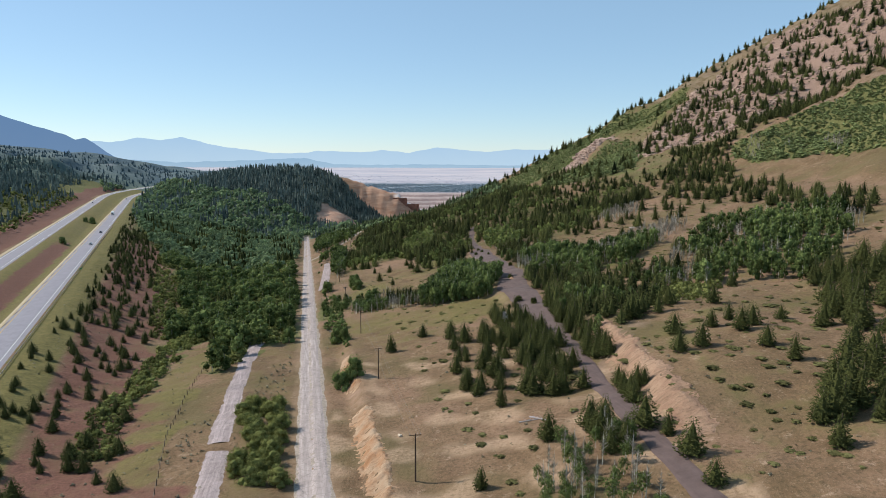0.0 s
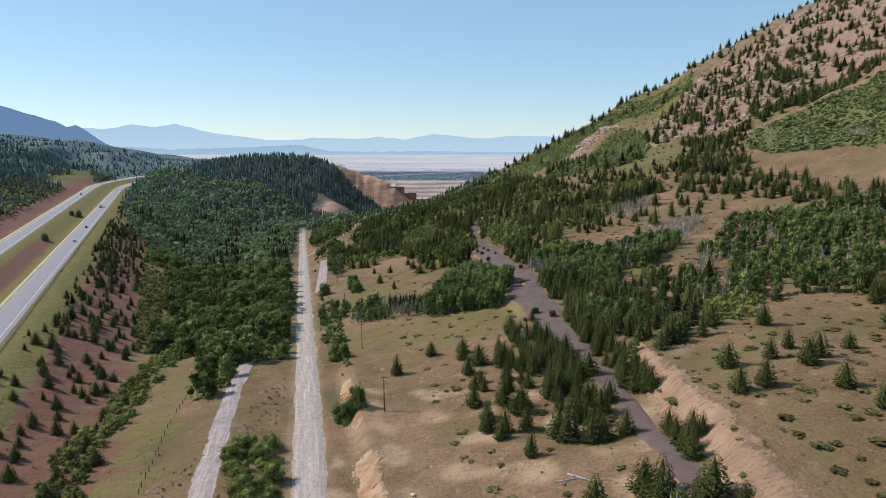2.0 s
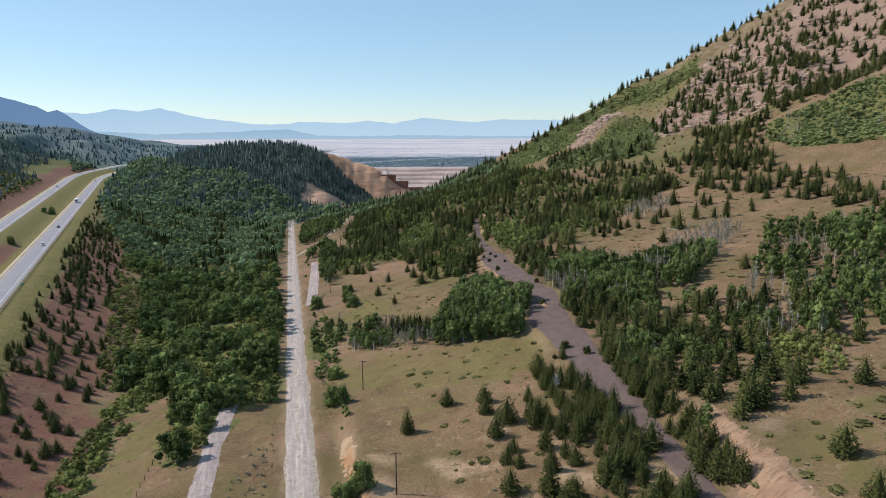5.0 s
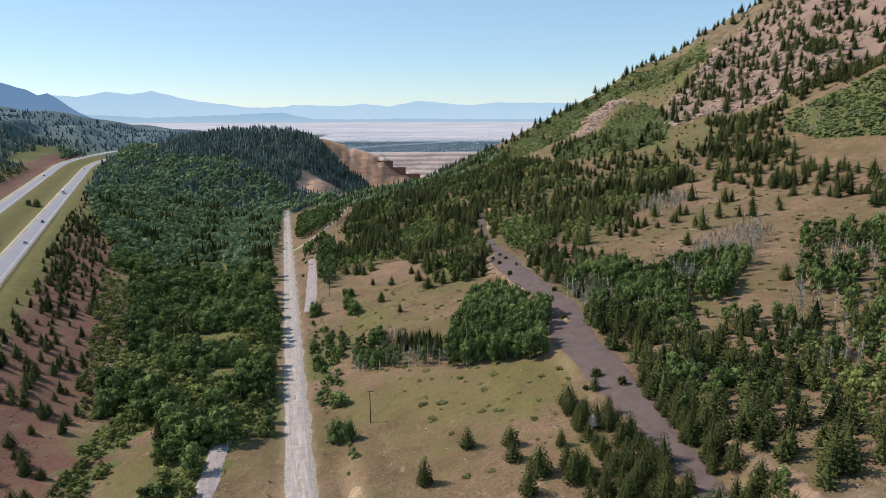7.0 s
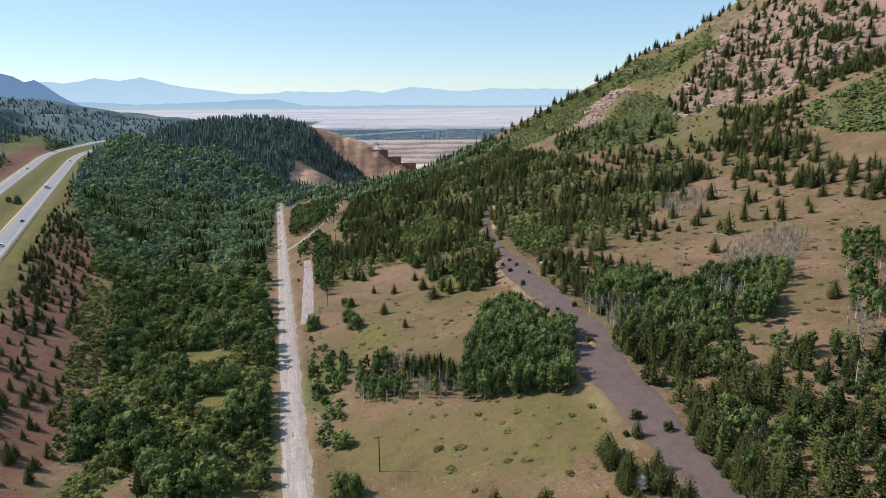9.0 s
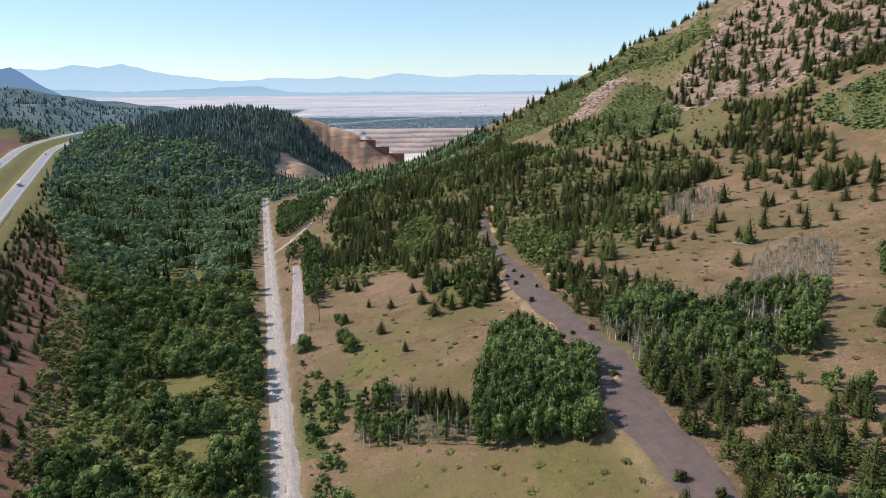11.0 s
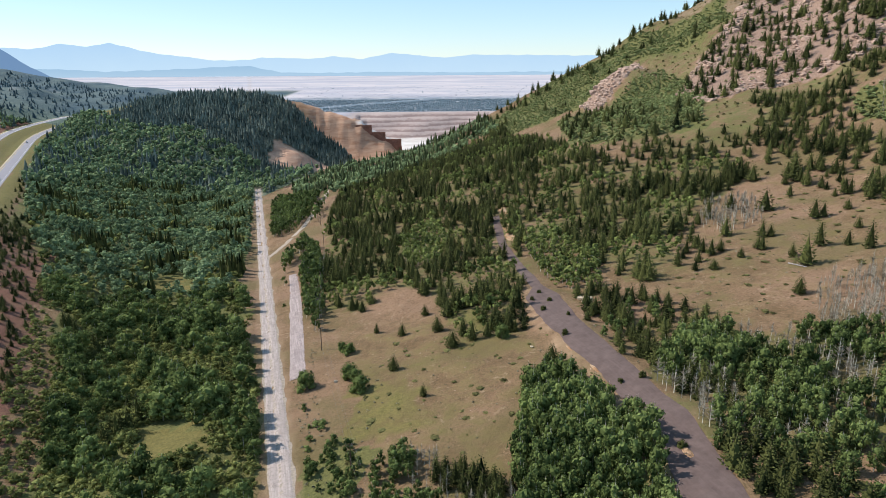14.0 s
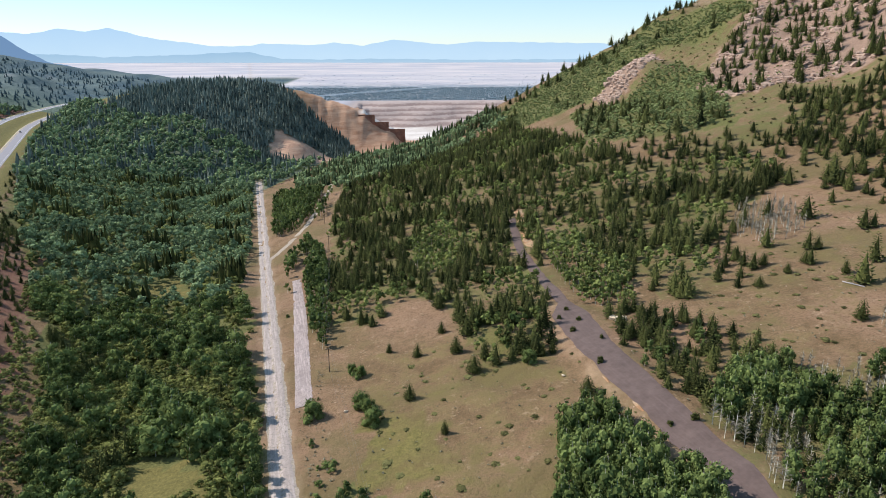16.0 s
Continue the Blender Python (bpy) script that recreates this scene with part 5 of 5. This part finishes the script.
# Distance haze is mixed into the town's colours, bluest in the leaves.
TOWN_WALL = plain("town_walls", (0.48, 0.49, 0.53), 0.8, 0, 0.4, 0.02)
TOWN_ROOF = plain("town_roofs", (0.50, 0.48, 0.48), 0.8, 0, 0.4, 0.03)
TOWN_TREE = leaf_material("hazed_town_leaves", (0.105, 0.160, 0.200), (0.180, 0.235, 0.265), 0.1)
build_town()


# ---- mine benches ----
MINE_RED = plain("dark_red_mine_rock", (0.25, 0.115, 0.078), 0.95, 0, 0.35, 0.12)
for x, z, w in ((-104, -34, 30), (-84, -47, 40), (-58, -60, 48)):
    bm = bmesh.new()
    made = bmesh.ops.create_grid(bm, x_segments=12, y_segments=4, size=0.5)
    for v in bm.verts:
        k = v.co.y + 0.5
        v.co = Vector((v.co.x * w + random.uniform(-0.8, 0.8), -k * 4 + random.uniform(-0.6, 0.6), (k - 0.5) * -15))
    me = bpy.data.meshes.new("mine_bench")
    back = bmesh.ops.solidify(bm, geom=bm.faces[:], thickness=14)
    bm.to_mesh(me)
    bm.free()
    me.materials.append(MINE_RED)
    b = new("mine_bench", me)
    b.location = (x + 6, 1372, z - 5)
    tagged(b, "dark red stepped rock bench of an open mine", "mine bench", kind="structure")


# ---- pole line ----
def rod(bm, a, b, r, sides=8, tip=None):
    """A round bar from a to b."""
    a, b = Vector(a), Vector(b)
    turn = (b - a).to_track_quat("Z", "Y").to_matrix().to_4x4()
    bmesh.ops.create_cone(bm, cap_ends=True, segments=sides, radius1=r, radius2=tip or r, depth=(b - a).length,
                          matrix=Matrix.Translation((a + b) / 2) @ turn)


def block(bm, size, at, bevel=0.0, turn=None):
    made = bmesh.ops.create_cube(bm, size=1.0, matrix=Matrix.Translation(at) @ (turn or Matrix.Identity(4)) @ Matrix.Diagonal((*size, 1)))
    if bevel:
        edges = list({e for v in made["verts"] for e in v.link_edges})
        bmesh.ops.bevel(bm, geom=edges, offset=bevel, segments=2, affect="EDGES")


def solid(name, draw, material, parent=None, label=""):
    """A mesh object drawn by a function that fills a bmesh."""
    bm = bmesh.new()
    draw(bm)
    me = bpy.data.meshes.new(name)
    bm.to_mesh(me)
    bm.free()
    me.materials.append(material)
    ob = new(name, me)
    ob.parent = parent
    return tagged(ob, label)


POLES = [(8.2, 41.5), (-6.2, 110.5), (-20.3, 177), (-37, 246), (-55.5, 338), (-61.5, 379), (-67.6, 449), (-73.3, 503), (-84, 575), (-95, 650)]
POLE_H = 9.2


def build_poles():
    root = tagged(new("utility_pole"), "dark wooden utility pole with single crossarm", "utility pole", "poles along the old road")
    solid("shaft", lambda bm: rod(bm, (0, 0, -0.6), (0, 0, POLE_H), 0.17, 10, 0.11), POLE_WOOD, root)
    solid("crossarm", lambda bm: block(bm, (2.3, 0.11, 0.13), (0, 0.14, POLE_H - 0.35), 0.015), POLE_WOOD, root)
    for x in (-1.0, 0.45, 1.0):
        solid("insulator", lambda bm, x=x: (rod(bm, (x, 0.14, POLE_H - 0.28), (x, 0.14, POLE_H - 0.12), 0.02, 6), rod(bm, (x, 0.14, POLE_H - 0.14), (x, 0.14, POLE_H + 0.02), 0.06, 8, 0.04)), STEEL, root)
    for side in (-1, 1):
        solid("brace", lambda bm, k=side: rod(bm, (0, 0.12, POLE_H - 1.0), (0.75 * k, 0.14, POLE_H - 0.42), 0.025, 5), STEEL, root)
    for i, (x, y) in enumerate(POLES):
        m = pose(x, y, float(height(x, y)), 0, 0, 11 + (3 if i % 2 else -1))
        if i == 0:
            root.matrix_basis = m
        else:
            copy_thing(root, m)
    bundle = tagged(new("power_line"), "thin sagging wires strung between poles", "power line")
    for x in (-1.0, 0.45, 1.0):
        for (x0, y0), (x1, y1) in zip(POLES, POLES[1:]):
            def sag(bm, x=x, x0=x0, y0=y0, x1=x1, y1=y1):
                z0, z1 = float(height(x0, y0)) + POLE_H, float(height(x1, y1)) + POLE_H
                pts = [Vector((x0 + x + (x1 - x0) * k, y0 + 0.2 * x + (y1 - y0) * k, z0 + (z1 - z0) * k - 4 * 1.1 * k * (1 - k))) for k in (i / 8 for i in range(9))]
                for a, b in zip(pts, pts[1:]):
                    rod(bm, a, b, 0.018, 4)
            solid("wire", sag, WIRE, bundle)


build_poles()


# ---- fence, guardrail, sign ----
def build_fence():
    root = tagged(new("fence"), "weathered wooden post and wire meadow fence", "fence")
    ys = np.arange(42, 165, 4.2)
    xs = np.interp(ys, [42, 53, 79, 106, 126, 165], [-41, -45, -54, -61, -65.5, -73])
    r = random.Random(5)
    tops = []
    shared = None
    for x, y in zip(xs, ys):
        z = float(height(x, y))
        if shared is None:
            p = solid("post", lambda bm: rod(bm, (0, 0, -0.3), (0, 0, 1.35), 0.085, 7, 0.07), POLE_WOOD, root)
            shared = p.data
        else:
            p = new("post", shared)
            p.parent = root
        p.location = (x, y, z)
        p.rotation_euler = (r.uniform(-0.08, 0.08), r.uniform(-0.08, 0.08), r.uniform(0, 6))
        tops.append(Vector((x, y, z)))
    for h in (0.5, 0.85, 1.2):
        solid("fence_wire", lambda bm, h=h: [rod(bm, a + Vector((0, 0, h)), b + Vector((0, 0, h)), 0.012, 4) for a, b in zip(tops, tops[1:])], WIRE, root)


def build_guardrail():
    root = tagged(new("guardrail"), "grey steel guardrail along the highway shoulder", "guardrail")
    ys = np.arange(-30, 560, 4.0)
    pts = [Vector((float(highway_x(y)) + 1.4, y, HW_Z + 0.05)) for y in ys]
    shared = None
    for p in pts:
        if shared is None:
            o = solid("post", lambda bm: block(bm, (0.15, 0.2, 1.0), (0, 0, 0.3), 0.01), STEEL, root)
            shared = o.data
        else:
            o = new("post", shared)
            o.parent = root
        o.location = p
    a, b = pts[0], pts[-1]

    def beam(bm):
        run, out = (b - a), Vector((-1, -0.42, 0)).normalized()
        prof = [(0.0, 0.42), (0.09, 0.48), (0.09, 0.55), (0.02, 0.60), (0.09, 0.65), (0.09, 0.72), (0.0, 0.78), (-0.03, 0.6)]
        rings = [[bm.verts.new(q + out * (o_ + 0.12) + Vector((0, 0, z))) for o_, z in prof] for q in (a, b)]
        for i in range(len(prof)):
            j = (i + 1) % len(prof)
            bm.faces.new((rings[0][i], rings[0][j], rings[1][j], rings[1][i]))
    solid("beam", beam, STEEL, root)


def build_sign():
    x, y = float(highway_x(304)) + 3.0, 304
    root = tagged(new("road_sign"), "small green road sign beside the highway", "sign")
    root.location = (x, y, float(height(x, y)))
    solid("post", lambda bm: block(bm, (0.1, 0.1, 2.6), (0, 0, 1.2), 0.01), STEEL, root)
    solid("panel", lambda bm: block(bm, (1.6, 0.05, 0.9), (0, -0.08, 2.2), 0.01), plain("green_sign", (0.03, 0.22, 0.11), 0.5), root)


build_fence()
build_guardrail()
build_sign()


# ---- traffic ----
TYRE = plain("black_rubber", (0.025, 0.025, 0.025), 0.9)
GLASS = plain("dark_window_glass", (0.03, 0.035, 0.04), 0.15)
WHITE_CAR = plain("white_car_paint", (0.75, 0.76, 0.77), 0.35)
DARK_CAR = plain("dark_car_paint", (0.05, 0.055, 0.07), 0.3)
SILVER_CAR = plain("silver_car_paint", (0.42, 0.43, 0.45), 0.35, 0.3)


def build_wheels(root, xs, ys, r):
    for x in xs:
        for y in ys:
            w = solid("wheel", lambda bm, x=x, y=y: rod(bm, (x - 0.13, y, r), (x + 0.13, y, r), r, 14), TYRE, root)
            solid("rim", lambda bm, x=x, y=y: rod(bm, (x - 0.14, y, r), (x + 0.14, y, r), r * 0.58, 12), STEEL, w)


def build_car(e, y, paint, label, tall=0.62):
    root = tagged(new("car"), label, "car", "vehicles on the highway")
    root.matrix_basis = pose(float(highway_x(y)) + e, y, HW_Z + (3.0 if e < -20 else 0) + 0.14, 0, 0, 23)
    solid("body", lambda bm: block(bm, (1.8, 4.5, 0.62), (0, 0, 0.62), 0.16), paint, root)
    solid("cabin", lambda bm: block(bm, (1.55, 2.3, tall), (0, -0.25, 0.9 + tall / 2), 0.2), GLASS, root)
    solid("roof", lambda bm: block(bm, (1.4, 1.7, 0.08), (0, -0.25, 0.93 + tall), 0.03), paint, root)
    build_wheels(root, (-0.82, 0.82), (-1.35, 1.4), 0.33)


def build_truck(e, y):
    root = tagged(new("truck"), "white box truck driving on the highway", "truck", "vehicles on the highway")
    root.matrix_basis = pose(float(highway_x(y)) + e, y, HW_Z + 0.14, 0, 0, 23)
    solid("cargo_box", lambda bm: block(bm, (2.5, 7.5, 2.7), (0, 1.0, 2.35), 0.06), WHITE_CAR, root)
    solid("chassis", lambda bm: block(bm, (1.2, 9.5, 0.3), (0, 0, 0.85), 0.03), DARK_CAR, root)
    solid("cab", lambda bm: block(bm, (2.3, 2.0, 2.0), (0, -3.9, 1.75), 0.22), WHITE_CAR, root)
    solid("windscreen", lambda bm: block(bm, (2.0, 0.1, 0.8), (0, -4.9, 2.2), 0.03), GLASS, root)
    build_wheels(root, (-1.05, 1.05), (-3.7, 2.6, 3.7), 0.5)


build_truck(-8.5, 683)
build_car(-5, 425, WHITE_CAR, "white car driving on the highway", 0.75)
build_car(-5, 505, DARK_CAR, "dark car driving on the highway")
build_car(-9, 960, SILVER_CAR, "silver car far along the highway")
build_car(-47, 830, DARK_CAR, "dark car on the far carriageway")


# ---- dead wood ----
def build_log(x0, y0, x1, y1, r):
    def draw(bm):
        a = Vector((x0, y0, float(height(x0, y0)) + r))
        b = Vector((x1, y1, float(height(x1, y1)) + r))
        rod(bm, a, b, r, 8, r * 0.45)
        q = random.Random(int(x0 * 10))
        for i in range(9):
            p = a.lerp(b, q.uniform(0.3, 0.95))
            rod(bm, p, p + Vector((q.uniform(-1, 1), q.uniform(-1, 1), q.uniform(0.2, 1.0))), 0.045, 5, 0.012)
    tagged(solid("fallen_log", draw, DEAD_WOOD), "silver-grey fallen dead tree on dry grass", "log", "fallen logs")


build_log(31.5, 62.4, 35.0, 58.7, 0.2)
build_log(119.4, 323.6, 122.9, 317.3, 0.22)
build_log(29, 60.5, 33, 60.2, 0.14)


def build_dead_shrub(x, y, h):
    v, f = twiggy_crown(int(x), 150)
    sv, sf = stem(0.9, 0.03, 6)
    root = tagged(new("dead_tree"), "silver-grey leafless dead tree beside the track", "dead tree", "dead trees")
    root.matrix_basis = pose(x, y, float(height(x, y)) - 0.1) @ Matrix.Diagonal((h * 1.2, h * 1.2, h, 1))
    part("trunk", mesh_from("trunk", sv, sf, [DEAD_WOOD]), root)
    part("branches", mesh_from("branches", v * np.array([1.3, 1.3, 1]), f, [DEAD_WOOD]), root)


build_dead_shrub(32.5, 148, 5.0)
build_dead_shrub(35.5, 150.5, 3.6)
build_dead_shrub(61, 160, 5.0)


# ---- gravel heaps on the track ----
def build_heap(x, y, long, wide, tall, turn, seed):
    """A low tipped heap with a wandering outline and a lumpy crest."""
    r = np.random.RandomState(seed)
    rings, spokes = 7, 22
    v, f = [(0, 0, tall)], []
    wander = 1 + 0.22 * np.convolve(r.uniform(-1, 1, spokes + 4), np.ones(5) / 2.5, "valid")
    for k in range(1, rings + 1):
        q = k / rings
        for j in range(spokes):
            a = 2 * np.pi * j / spokes
            v.append((np.cos(a) * long * q * wander[j], np.sin(a) * wide * q * wander[j], tall * (1 - q) ** 1.2 * r.uniform(0.8, 1.2) - 0.12 * q))
    f += [(0, 1 + j, 1 + (j + 1) % spokes) for j in range(spokes)]
    for k in range(rings - 1):
        for j in range(spokes):
            p, q = 1 + k * spokes + j, 1 + k * spokes + (j + 1) % spokes
            f += [(p, p + spokes, q + spokes), (p, q + spokes, q)]
    heap = new("gravel_heap", mesh_from("gravel_heap", v, f, [CREAM_SOIL], smooth=True))
    heap.matrix_basis = pose(x, y, float(height(x, y)) + 0.28, 0, 0, turn)
    tagged(heap, "low pale heap of tipped gravel on the dark track", "heap", "gravel heaps")


for i, (x, y, a, b, h, turn) in enumerate(((41.5, 224, 3.2, 1.2, 0.7, 100), (38.5, 247, 2.6, 0.8, 0.4, 105), (33.5, 272, 3.0, 0.7, 0.35, 102), (30.2, 290, 2.6, 0.6, 0.35, 100))):
    build_heap(x, y, a, b, h, turn, 140 + i)
